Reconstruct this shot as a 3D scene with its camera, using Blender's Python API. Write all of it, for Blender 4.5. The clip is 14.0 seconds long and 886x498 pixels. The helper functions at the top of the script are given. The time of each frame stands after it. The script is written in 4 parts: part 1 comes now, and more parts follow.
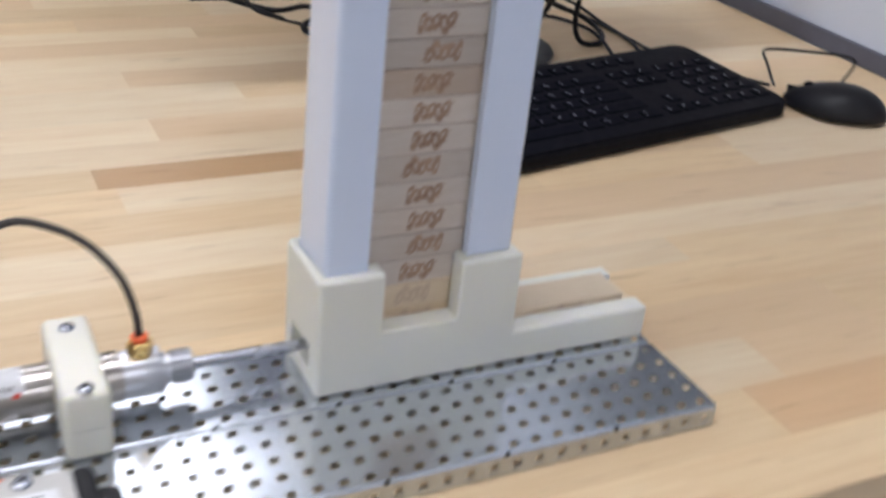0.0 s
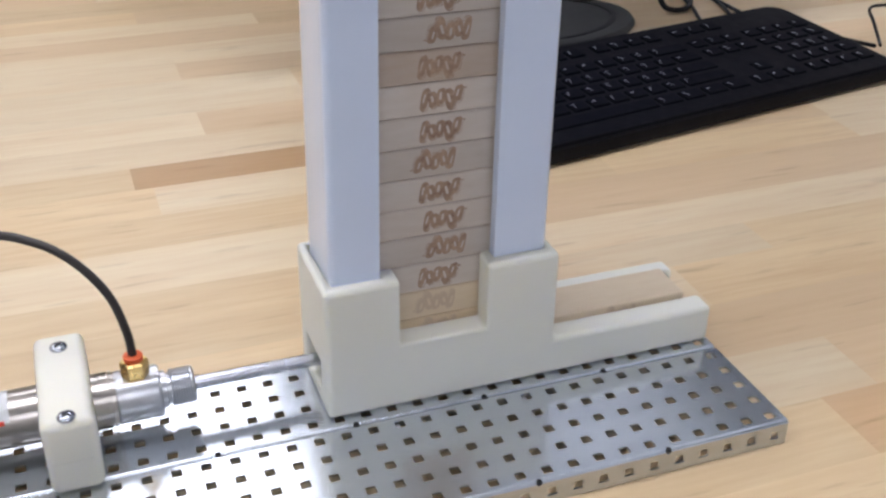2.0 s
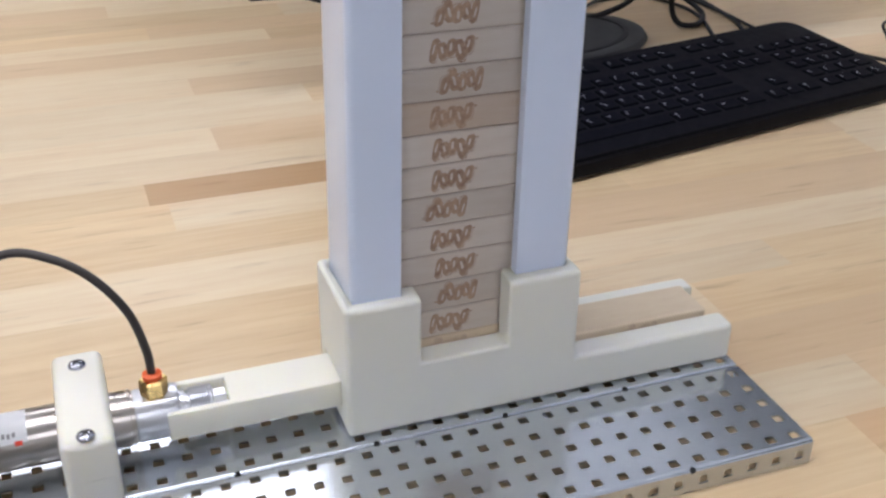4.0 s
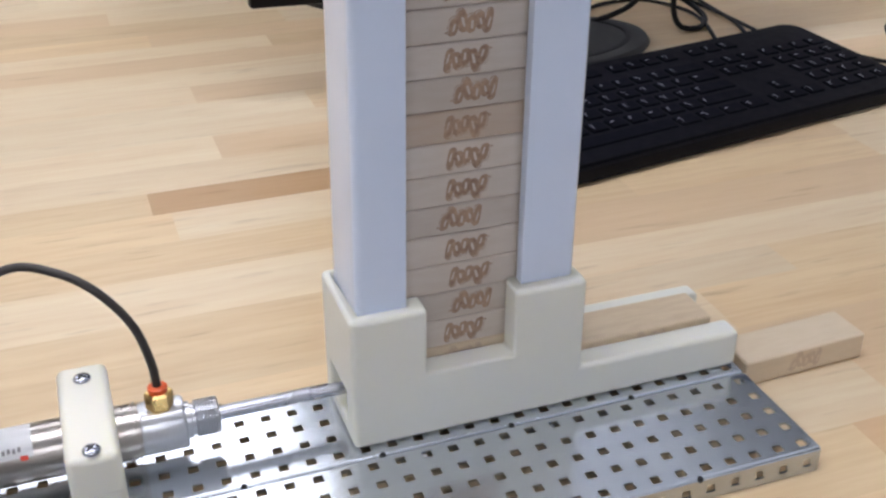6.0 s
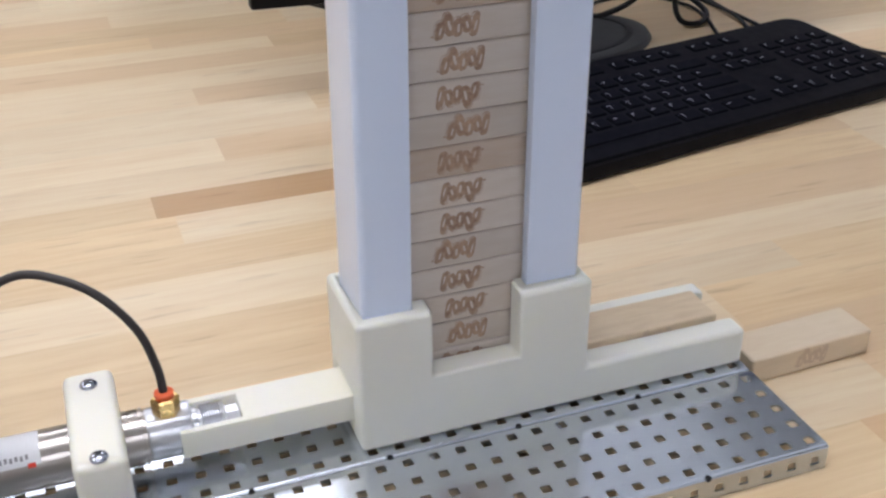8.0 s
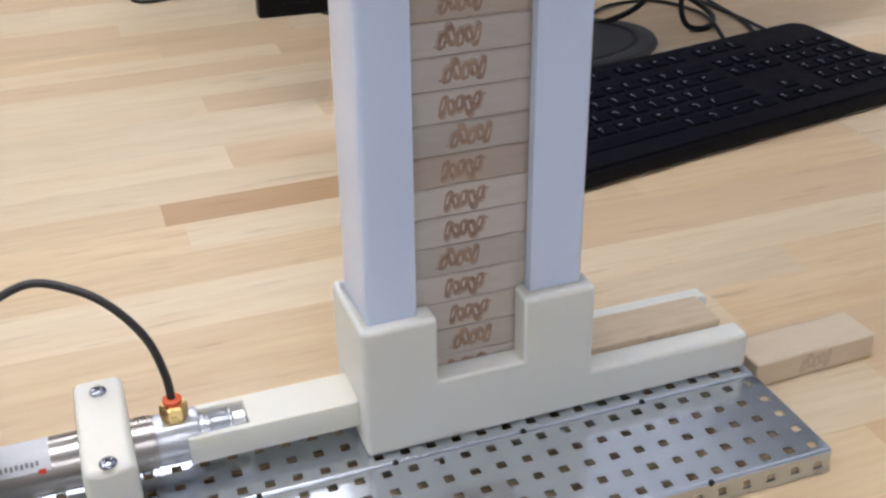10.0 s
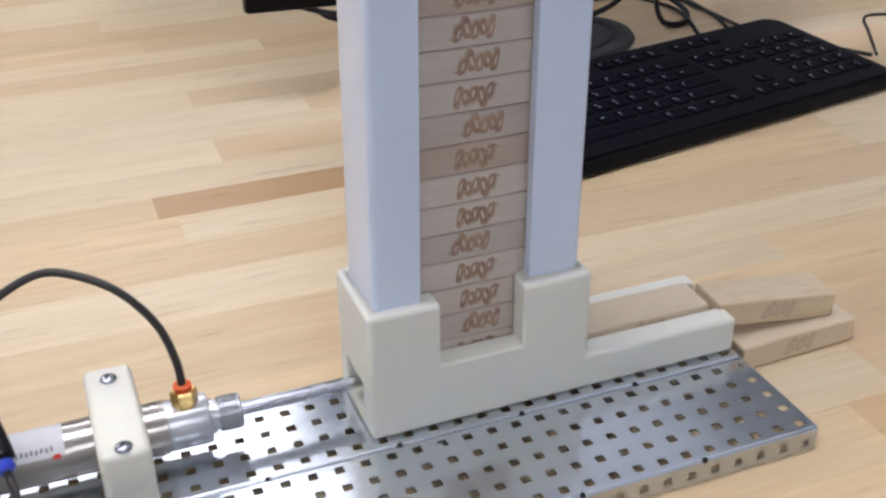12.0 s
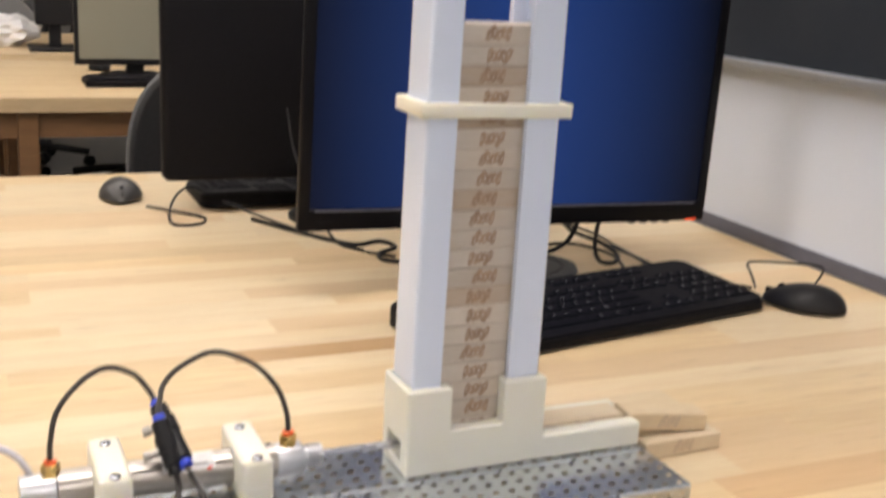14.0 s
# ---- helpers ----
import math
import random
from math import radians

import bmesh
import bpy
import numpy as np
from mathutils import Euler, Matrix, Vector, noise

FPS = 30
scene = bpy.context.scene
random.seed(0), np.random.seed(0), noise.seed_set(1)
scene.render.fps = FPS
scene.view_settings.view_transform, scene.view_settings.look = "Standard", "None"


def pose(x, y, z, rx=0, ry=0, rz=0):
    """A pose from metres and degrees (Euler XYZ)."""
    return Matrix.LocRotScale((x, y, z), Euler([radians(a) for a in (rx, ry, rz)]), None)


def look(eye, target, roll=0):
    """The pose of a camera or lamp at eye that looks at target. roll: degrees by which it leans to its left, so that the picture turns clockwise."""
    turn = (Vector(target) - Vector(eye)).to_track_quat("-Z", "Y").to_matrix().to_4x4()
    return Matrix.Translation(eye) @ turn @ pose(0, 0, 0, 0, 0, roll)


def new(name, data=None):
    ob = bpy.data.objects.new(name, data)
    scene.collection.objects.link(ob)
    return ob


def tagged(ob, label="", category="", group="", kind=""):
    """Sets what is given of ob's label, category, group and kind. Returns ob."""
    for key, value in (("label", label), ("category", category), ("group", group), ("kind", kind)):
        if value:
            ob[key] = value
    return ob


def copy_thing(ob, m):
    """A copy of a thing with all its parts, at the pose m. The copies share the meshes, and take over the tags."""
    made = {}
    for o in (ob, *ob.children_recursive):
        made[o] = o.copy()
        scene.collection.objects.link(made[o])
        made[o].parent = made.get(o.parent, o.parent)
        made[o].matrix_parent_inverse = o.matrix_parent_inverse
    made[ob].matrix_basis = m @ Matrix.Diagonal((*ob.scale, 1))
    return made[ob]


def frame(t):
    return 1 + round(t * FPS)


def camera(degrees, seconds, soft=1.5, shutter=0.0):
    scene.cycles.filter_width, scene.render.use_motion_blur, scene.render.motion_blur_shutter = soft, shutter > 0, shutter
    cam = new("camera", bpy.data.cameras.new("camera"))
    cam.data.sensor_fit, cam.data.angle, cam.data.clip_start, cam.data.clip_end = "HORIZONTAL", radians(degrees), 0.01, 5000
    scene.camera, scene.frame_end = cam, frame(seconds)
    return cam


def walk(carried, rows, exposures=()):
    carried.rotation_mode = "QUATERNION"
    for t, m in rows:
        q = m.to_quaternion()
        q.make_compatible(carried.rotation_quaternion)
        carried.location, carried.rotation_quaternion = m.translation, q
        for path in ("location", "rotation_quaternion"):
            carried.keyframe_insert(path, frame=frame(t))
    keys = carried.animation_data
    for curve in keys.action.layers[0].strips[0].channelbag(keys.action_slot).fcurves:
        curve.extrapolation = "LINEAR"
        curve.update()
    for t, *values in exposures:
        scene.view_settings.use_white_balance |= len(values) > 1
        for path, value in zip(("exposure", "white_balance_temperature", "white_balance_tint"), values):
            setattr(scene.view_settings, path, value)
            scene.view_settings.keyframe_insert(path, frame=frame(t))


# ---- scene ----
cam = camera(43.7, 14.0, 2.5, 0.8)
PATH = [
    (0, (-0.237, -0.423, 0.351), (0.587, 1.136, -0.591), 5.8),
    (0.4, (-0.176, -0.409, 0.353), (0.535, 1.219, -0.565), 4.6),
    (0.5, (-0.173, -0.405, 0.348), (0.519, 1.232, -0.569), 4.0),
    (1, (-0.165, -0.39, 0.334), (0.436, 1.252, -0.636), 1.0),
    (1.5, (-0.161, -0.389, 0.332), (0.437, 1.233, -0.674), 0.4),
    (2, (-0.167, -0.389, 0.336), (0.439, 1.238, -0.657), 0.7),
    (2.5, (-0.168, -0.388, 0.335), (0.429, 1.246, -0.651), 0.6),
    (3, (-0.168, -0.389, 0.335), (0.432, 1.245, -0.65), 0.7),
    (3.5, (-0.172, -0.384, 0.336), (0.426, 1.251, -0.648), 0.8),
    (3.7, (-0.173, -0.383, 0.335), (0.428, 1.258, -0.637), 0.7),
    (6, (-0.173, -0.379, 0.338), (0.427, 1.265, -0.631), 0.1),
    (6.5, (-0.172, -0.376, 0.341), (0.423, 1.267, -0.632), 0.0),
    (7, (-0.174, -0.378, 0.341), (0.428, 1.264, -0.629), -0.2),
    (7.5, (-0.173, -0.378, 0.342), (0.423, 1.268, -0.625), -0.6),
    (8, (-0.173, -0.377, 0.34), (0.42, 1.265, -0.635), -0.7),
    (10.3, (-0.171, -0.382, 0.344), (0.402, 1.271, -0.624), -1.3),
    (10.5, (-0.174, -0.379, 0.342), (0.407, 1.273, -0.625), -1.0),
    (11, (-0.173, -0.38, 0.342), (0.407, 1.274, -0.62), -1.2),
    (11.5, (-0.175, -0.381, 0.344), (0.415, 1.27, -0.618), -1.1),
    (12, (-0.193, -0.39, 0.348), (0.442, 1.237, -0.627), -0.6),
    (12.5, (-0.224, -0.435, 0.362), (0.47, 1.197, -0.562), 1.3),
    (12.8, (-0.251, -0.49, 0.371), (0.446, 1.097, -0.407), 1.8),
    (13, (-0.272, -0.537, 0.378), (0.476, 1.137, -0.42), 1.9),
    (13.1, (-0.283, -0.562, 0.382), (0.444, 1.037, -0.342), 1.6),
    (13.2, (-0.295, -0.587, 0.386), (0.476, 1.109, -0.342), 1.5),
    (13.5, (-0.33, -0.645, 0.395), (0.473, 1.108, -0.135), 2.5),
    (13.7, (-0.351, -0.665, 0.397), (0.455, 1.1, -0.091), 2.9),
    (14, (-0.355, -0.674, 0.384), (0.428, 1.094, -0.128), 2.9),
]
EXPOSURES = [(0.0, 0.0, 6500, 10), (12.6, 0.0, 6500, 10), (13.5, 0.2, 7200, 10), (14.0, 0.38, 7900, 10)]
walk(cam, [(t, look(eye, target, roll)) for t, eye, target, roll in PATH], EXPOSURES)

# ---- light and exposure ----
world = bpy.data.worlds.new("world")
world.use_nodes = True
world.node_tree.nodes["Background"].inputs[0].default_value = (0.75, 0.85, 1.0, 1)
world.node_tree.nodes["Background"].inputs[1].default_value = 0.3
scene.world = world
LIGHT = 8.1            # ceiling panels
CEIL = 1.95

# ---- materials ----


def material(name, colour, rough=0.5, metal=0.0, grain=0.0, scale=200.0, bump=0.0, stretch=(1, 1, 1), vary=0.0, coat=0.0, second=None, spec=0.5, blotch=0.0, fleck=0.0, uneven=0.08):
    """Principled material: colour varied by a fine and a coarse noise in object space, with a light bump."""
    m = bpy.data.materials.new(name)
    m.use_nodes = True
    nt = m.node_tree
    b = nt.nodes["Principled BSDF"]
    b.inputs["Roughness"].default_value = rough
    b.inputs["Metallic"].default_value = metal
    b.inputs["Coat Weight"].default_value = coat
    b.inputs["Specular IOR Level"].default_value = spec
    co = nt.nodes.new("ShaderNodeTexCoord")
    mp = nt.nodes.new("ShaderNodeMapping")
    mp.inputs["Scale"].default_value = stretch
    nt.links.new(co.outputs["Object"], mp.inputs["Vector"])
    info = nt.nodes.new("ShaderNodeObjectInfo")
    off = nt.nodes.new("ShaderNodeVectorMath")
    off.operation = "MULTIPLY_ADD"
    nt.links.new(info.outputs["Random"], off.inputs[0])
    off.inputs[1].default_value = (7.3, 5.1, 3.7)
    nt.links.new(mp.outputs[0], off.inputs[2])
    fine = nt.nodes.new("ShaderNodeTexNoise")
    fine.inputs["Scale"].default_value = scale
    fine.inputs["Detail"].default_value = 5
    nt.links.new(off.outputs[0], fine.inputs["Vector"])
    coarse = nt.nodes.new("ShaderNodeTexNoise")
    coarse.inputs["Scale"].default_value = scale * 0.13
    coarse.inputs["Detail"].default_value = 3
    nt.links.new(off.outputs[0], coarse.inputs["Vector"])
    second = second or tuple(c * 0.7 for c in colour)
    mix = nt.nodes.new("ShaderNodeMix")
    mix.data_type = "RGBA"
    mix.inputs[6].default_value = (*colour, 1)
    mix.inputs[7].default_value = (*second, 1)
    amount = nt.nodes.new("ShaderNodeMath")
    amount.operation = "MULTIPLY_ADD"
    ramp = nt.nodes.new("ShaderNodeMapRange")
    ramp.inputs["From Min"].default_value, ramp.inputs["From Max"].default_value = 0.35, 0.75
    nt.links.new(fine.outputs[0], ramp.inputs[0])
    nt.links.new(ramp.outputs[0], amount.inputs[0])
    amount.inputs[1].default_value = grain
    ramp2 = nt.nodes.new("ShaderNodeMapRange")
    ramp2.inputs["From Min"].default_value, ramp2.inputs["From Max"].default_value = 0.4, 0.75
    ramp2.inputs["To Max"].default_value = blotch if blotch else grain * 0.8
    nt.links.new(coarse.outputs[0], ramp2.inputs[0])
    nt.links.new(ramp2.outputs[0], amount.inputs[2])
    nt.links.new(amount.outputs[0], mix.inputs[0])
    last = mix.outputs[2]
    if fleck:
        fmap = nt.nodes.new("ShaderNodeMapping")
        fmap.inputs["Scale"].default_value = (16, 150, 150)
        nt.links.new(co.outputs["Object"], fmap.inputs["Vector"])
        foff = nt.nodes.new("ShaderNodeVectorMath")
        foff.operation = "MULTIPLY_ADD"
        nt.links.new(info.outputs["Random"], foff.inputs[0])
        foff.inputs[1].default_value = (91, 53, 37)
        nt.links.new(fmap.outputs[0], foff.inputs[2])
        fn = nt.nodes.new("ShaderNodeTexNoise")
        fn.inputs["Scale"].default_value = 1.0
        fn.inputs["Detail"].default_value = 4
        nt.links.new(foff.outputs[0], fn.inputs["Vector"])
        fr = nt.nodes.new("ShaderNodeMapRange")
        fr.inputs["From Min"].default_value, fr.inputs["From Max"].default_value, fr.inputs["To Max"].default_value = 0.62, 0.82, fleck
        nt.links.new(fn.outputs[0], fr.inputs[0])
        fm = nt.nodes.new("ShaderNodeMix")
        fm.data_type = "RGBA"
        nt.links.new(fr.outputs[0], fm.inputs[0])
        nt.links.new(last, fm.inputs[6])
        fm.inputs[7].default_value = (second[0] * 0.5, second[1] * 0.42, second[2] * 0.35, 1)
        last = fm.outputs[2]
    if vary:
        hsv = nt.nodes.new("ShaderNodeHueSaturation")
        val = nt.nodes.new("ShaderNodeMapRange")
        val.inputs["To Min"].default_value, val.inputs["To Max"].default_value = 1 - vary, 1 + vary * 0.6
        nt.links.new(info.outputs["Random"], val.inputs[0])
        nt.links.new(val.outputs[0], hsv.inputs["Value"])
        nt.links.new(last, hsv.inputs["Color"])
        last = hsv.outputs[0]
    nt.links.new(last, b.inputs["Base Color"])
    rr = nt.nodes.new("ShaderNodeMapRange")
    rr.inputs["To Min"].default_value, rr.inputs["To Max"].default_value = max(rough - uneven, 0.02), min(rough + uneven, 1)
    nt.links.new(coarse.outputs[0], rr.inputs[0])
    nt.links.new(rr.outputs[0], b.inputs["Roughness"])
    if bump:
        bp = nt.nodes.new("ShaderNodeBump")
        bp.inputs["Strength"].default_value = bump
        bp.inputs["Distance"].default_value = 0.0004
        nt.links.new(fine.outputs[0], bp.inputs["Height"])
        nt.links.new(bp.outputs[0], b.inputs["Normal"])
    return m


def glow(name, colour, strength):
    m = bpy.data.materials.new(name)
    m.use_nodes = True
    b = m.node_tree.nodes["Principled BSDF"]
    b.inputs["Base Color"].default_value = (*colour, 1)
    b.inputs["Emission Color"].default_value = (*colour, 1)
    b.inputs["Emission Strength"].default_value = strength
    return m


GRAIN = (2.0, 26.0, 26.0)
MAPLE = material("maple", (0.77, 0.595, 0.365), 0.40, 0, 0.5, 9, 0.05, GRAIN, 0.08, second=(0.63, 0.43, 0.235), spec=0.45, fleck=0.55)
MAPLE_PALE = material("pale_maple", (0.79, 0.655, 0.45), 0.40, 0, 0.45, 9, 0.05, GRAIN, 0.07, second=(0.68, 0.49, 0.295), spec=0.45, fleck=0.55)
MAPLE_TAN = material("tan_maple", (0.735, 0.55, 0.342), 0.40, 0, 0.4, 9, 0.05, GRAIN, 0.04, second=(0.65, 0.455, 0.262), spec=0.45, fleck=0.55)
MAPLE_DARK = material("brown_maple", (0.55, 0.36, 0.195), 0.40, 0, 0.5, 9, 0.05, GRAIN, 0.04, second=(0.50, 0.31, 0.155), spec=0.45, fleck=0.6)
MAPLE_RED = material("orange_maple", (0.69, 0.475, 0.275), 0.40, 0, 0.45, 9, 0.05, GRAIN, 0.04, second=(0.58, 0.37, 0.195), spec=0.45, fleck=0.55)
BLOCK_WOOD = material("block_wood", (0.625, 0.56, 0.495), 0.6, 0, 0.4, 26, 0.15, (2.5, 12, 12), 0.11, second=(0.54, 0.455, 0.375))
BLOCK_PALE = material("pale_block_wood", (0.74, 0.62, 0.455), 0.6, 0, 0.4, 26, 0.15, (2.5, 12, 12), 0, second=(0.66, 0.525, 0.36))
BLOCK_TAN = material("tan_block_wood", (0.53, 0.44, 0.36), 0.6, 0, 0.5, 26, 0.15, (2.5, 12, 12), 0.06, second=(0.48, 0.355, 0.25))
BLOCK_HONEY = material("honey_block_wood", (0.75, 0.61, 0.42), 0.6, 0, 0.5, 26, 0.15, (2.5, 12, 12), 0, second=(0.60, 0.45, 0.285))
BURNT = material("burnt_stamp", (0.27, 0.17, 0.12), 0.8, 0, 0.9, 700, second=(0.46, 0.32, 0.22))
BURNT_FAINT = material("faint_burnt_stamp", (0.60, 0.465, 0.335), 0.8, 0, 0.9, 700, second=(0.59, 0.47, 0.35))
IVORY = material("ivory_print", (0.83, 0.825, 0.745), 0.5, 0, 0.12, 700, 0.18, (1, 1, 6), second=(0.78, 0.78, 0.68))
IVORY.node_tree.nodes["Principled BSDF"].inputs["Subsurface Weight"].default_value = 0.25
IVORY.node_tree.nodes["Principled BSDF"].inputs["Subsurface Radius"].default_value = (1.0, 0.95, 0.6)
IVORY.node_tree.nodes["Principled BSDF"].inputs["Subsurface Scale"].default_value = 0.004
CREAM = material("cream_print", (0.89, 0.865, 0.75), 0.5, 0, 0.12, 700, 0.18, (1, 1, 6), second=(0.85, 0.82, 0.695))
CREAM.node_tree.nodes["Principled BSDF"].inputs["Subsurface Weight"].default_value = 0.25
CREAM.node_tree.nodes["Principled BSDF"].inputs["Subsurface Radius"].default_value = (1.0, 0.9, 0.5)
CREAM.node_tree.nodes["Principled BSDF"].inputs["Subsurface Scale"].default_value = 0.004
# white plastic; the cool light on the posts is put into this bluish colour
PVC = material("white_pvc", (0.735, 0.82, 1.0), 0.22, 0, 0.06, 40, 0, (1, 1, 0.4), second=(0.715, 0.80, 0.99), uneven=0.0)
PVC.node_tree.nodes["Principled BSDF"].inputs["Subsurface Weight"].default_value = 0.15
PVC.node_tree.nodes["Principled BSDF"].inputs["Subsurface Radius"].default_value = (1.0, 1.0, 1.0)
PVC.node_tree.nodes["Principled BSDF"].inputs["Subsurface Scale"].default_value = 0.006
ZINC = material("zinc_steel", (0.56, 0.60, 0.63), 0.215, 0.82, 0.3, 60, 0.03, (0.4, 3, 3), second=(0.50, 0.53, 0.58))
ALU = material("machined_aluminium", (0.66, 0.67, 0.70), 0.34, 1.0, 0.15, 400, 0.05)
STEEL = material("polished_steel", (0.50, 0.465, 0.43), 0.30, 1.0, 0.1, 300, 0, (0.2, 1, 1))
CHROME = material("chrome_rod", (0.54, 0.56, 0.61), 0.24, 1.0, 0.05, 300)
BRASS = material("brass", (0.72, 0.50, 0.20), 0.28, 1.0, 0.2, 500)
ORANGE = material("orange_collet", (0.85, 0.13, 0.03), 0.4)
BLUE = material("blue_collet", (0.03, 0.07, 0.62), 0.4)
TUBE = material("black_tubing", (0.032, 0.026, 0.024), 0.42, 0, 0.2, 300)
CLEAR_TUBE = material("pale_tubing", (0.70, 0.69, 0.78), 0.3, 0, 0.15, 300)
BLACK = material("black_plastic", (0.010, 0.010, 0.012), 0.45, 0, 0.3, 600, 0.1, spec=0.3)
BLACK_MATT = material("matt_black_plastic", (0.0068, 0.0068, 0.009), 0.6, 0, 0.3, 900, 0.15, spec=0.12)
KEYCAP = material("keycap_plastic", (0.0065, 0.0065, 0.0095), 0.6, 0, 0.2, 900, spec=0.08)
LEGEND = material("key_legend", (0.55, 0.58, 0.70), 0.3)
DISH = material("dull_grey_plastic", (0.026, 0.027, 0.028), 0.5, 0, 0.3, 300)
GLOSS = material("gloss_black", (0.005, 0.005, 0.007), 0.35, 0, 0.1, 300, spec=0.12)
VALVE = material("valve_grey", (0.62, 0.61, 0.57), 0.5, 0, 0.15, 300, 0.05)
PAPER = material("label_paper", (0.80, 0.80, 0.80), 0.5)
INK = material("label_ink", (0.10, 0.10, 0.11), 0.6)
GREY_INK = material("faded_ink", (0.30, 0.29, 0.29), 0.6)
RED = material("red_mark", (0.75, 0.06, 0.03), 0.5)
# near-black that stands in for the shade inside small holes and gaps
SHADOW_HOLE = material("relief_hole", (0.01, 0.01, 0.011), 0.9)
WALL_WHITE = material("white_panel", (0.68, 0.735, 0.83), 0.35, 0, 0.08, 12, second=(0.64, 0.695, 0.79))
RIM = material("grey_chair_rim", (0.20, 0.20, 0.205), 0.5, 0, 0.15, 300)
COVE = material("grey_rubber_cove", (0.115, 0.12, 0.155), 0.6, 0, 0.3, 60)
CHALK = material("chalkboard", (0.020, 0.025, 0.034), 0.75, 0, 0.5, 8, second=(0.034, 0.040, 0.050), spec=0.2)
TRAY = material("aluminium_tray", (0.60, 0.61, 0.63), 0.4, 0.8, 0.1, 200)
PAINT = material("wall_paint", (0.70, 0.69, 0.66), 0.8, 0, 0.1, 6)
CEILING = material("ceiling_tile", (0.80, 0.80, 0.78), 0.9, 0, 0.1, 30)
FLOOR = material("floor_vinyl", (0.42, 0.41, 0.39), 0.5, 0, 0.3, 14)
OAK = material("brown_wood", (0.24, 0.12, 0.05), 0.5, 0, 0.4, 8, 0.05, GRAIN, second=(0.15, 0.07, 0.03))
FABRIC = material("dark_fabric", (0.014, 0.014, 0.016), 0.9, 0, 0.4, 800, 0.3)
GREY_SCREEN = glow("grey_screen", (0.24, 0.235, 0.19), 0.09)
PANEL = glow("light_panel", (0.962, 0.97, 1.075), LIGHT)
LED = glow("red_led", (0.8, 0.07, 0.02), 0.8)


def screen_material():
    m = bpy.data.materials.new("blue_screen")
    m.use_nodes = True
    nt = m.node_tree
    b = nt.nodes["Principled BSDF"]
    b.inputs["Base Color"].default_value = (0.004, 0.004, 0.006, 1)
    b.inputs["Roughness"].default_value = 0.35
    b.inputs["Specular IOR Level"].default_value = 0.08
    co = nt.nodes.new("ShaderNodeTexCoord")
    d = nt.nodes.new("ShaderNodeVectorMath")
    d.operation = "DISTANCE"
    d.inputs[1].default_value = (-0.01, 0, 0.0)
    flat = nt.nodes.new("ShaderNodeMapping")
    flat.inputs["Scale"].default_value = (1, 1, 0.35)
    nt.links.new(co.outputs["Object"], flat.inputs["Vector"])
    nt.links.new(flat.outputs[0], d.inputs[0])
    r = nt.nodes.new("ShaderNodeValToRGB")
    r.color_ramp.elements[0].position, r.color_ramp.elements[0].color = 0.0, (0.008, 0.036, 0.180, 1)
    r.color_ramp.elements[1].position, r.color_ramp.elements[1].color = 0.265, (0.0014, 0.003, 0.010, 1)
    nt.links.new(d.outputs["Value"], r.inputs[0])
    nt.links.new(r.outputs[0], b.inputs["Emission Color"])
    b.inputs["Emission Strength"].default_value = 1.0
    return m


SCREEN = screen_material()

# ---- mesh helpers ----


def finish(ob, bm, mat, smooth):
    me = bpy.data.meshes.new(ob if isinstance(ob, str) else ob.name)
    bmesh.ops.recalc_face_normals(bm, faces=bm.faces)
    for f in bm.faces:
        f.smooth = smooth
    bm.to_mesh(me)
    bm.free()
    for m in mat if isinstance(mat, (list, tuple)) else [mat]:
        me.materials.append(m)
    return me


def part(name, bm, mat, parent=None, label="", smooth=False):
    ob = new(name, finish(name, bm, mat, smooth))
    if smooth:
        ob.data.set_sharp_from_angle(angle=radians(40))
    if parent:
        ob.parent = parent
    if label:
        ob["label"] = label
    return ob


def thing(name, label, category, at=(0, 0, 0), group="", kind=""):
    ob = new(name)
    ob.empty_display_size = 0.01
    ob.location = at
    return tagged(ob, label, category, group, kind)


def box(x0, x1, y0, y1, z0, z1, r=0.0, seg=2, bm=None, mi=0):
    """A box, its edges rounded by r."""
    own = bmesh.new()
    bmesh.ops.create_cube(own, size=1)
    for v in own.verts:
        v.co = Vector((x0 + (v.co.x + 0.5) * (x1 - x0), y0 + (v.co.y + 0.5) * (y1 - y0), z0 + (v.co.z + 0.5) * (z1 - z0)))
    if r:
        bmesh.ops.bevel(own, geom=own.edges[:], offset=r, segments=seg, profile=0.5, affect="EDGES")
    for f in own.faces:
        f.material_index = mi
    return join(bm, own)


def join(bm, own):
    if bm is None:
        return own
    me = bpy.data.meshes.new("join")
    own.to_mesh(me)
    own.free()
    bm.from_mesh(me)
    bpy.data.meshes.remove(me)
    return bm


def lathe(p, axis, rings, seg=24, bm=None, mi=0):
    """A turned solid along axis from p: rings of (distance along, radius)."""
    own = bmesh.new()
    turn = Vector(axis).normalized().to_track_quat("Z", "Y").to_matrix()
    loops = []
    for d, r in rings:
        loops.append([own.verts.new(Vector(p) + turn @ Vector((r * math.cos(2 * math.pi * k / seg), r * math.sin(2 * math.pi * k / seg), d))) for k in range(seg)])
    for a, b in zip(loops, loops[1:]):
        for k in range(seg):
            own.faces.new((a[k], a[(k + 1) % seg], b[(k + 1) % seg], b[k]))
    own.faces.new(loops[0][::-1])
    own.faces.new(loops[-1])
    for f in own.faces:
        f.material_index = mi
    return join(bm, own)


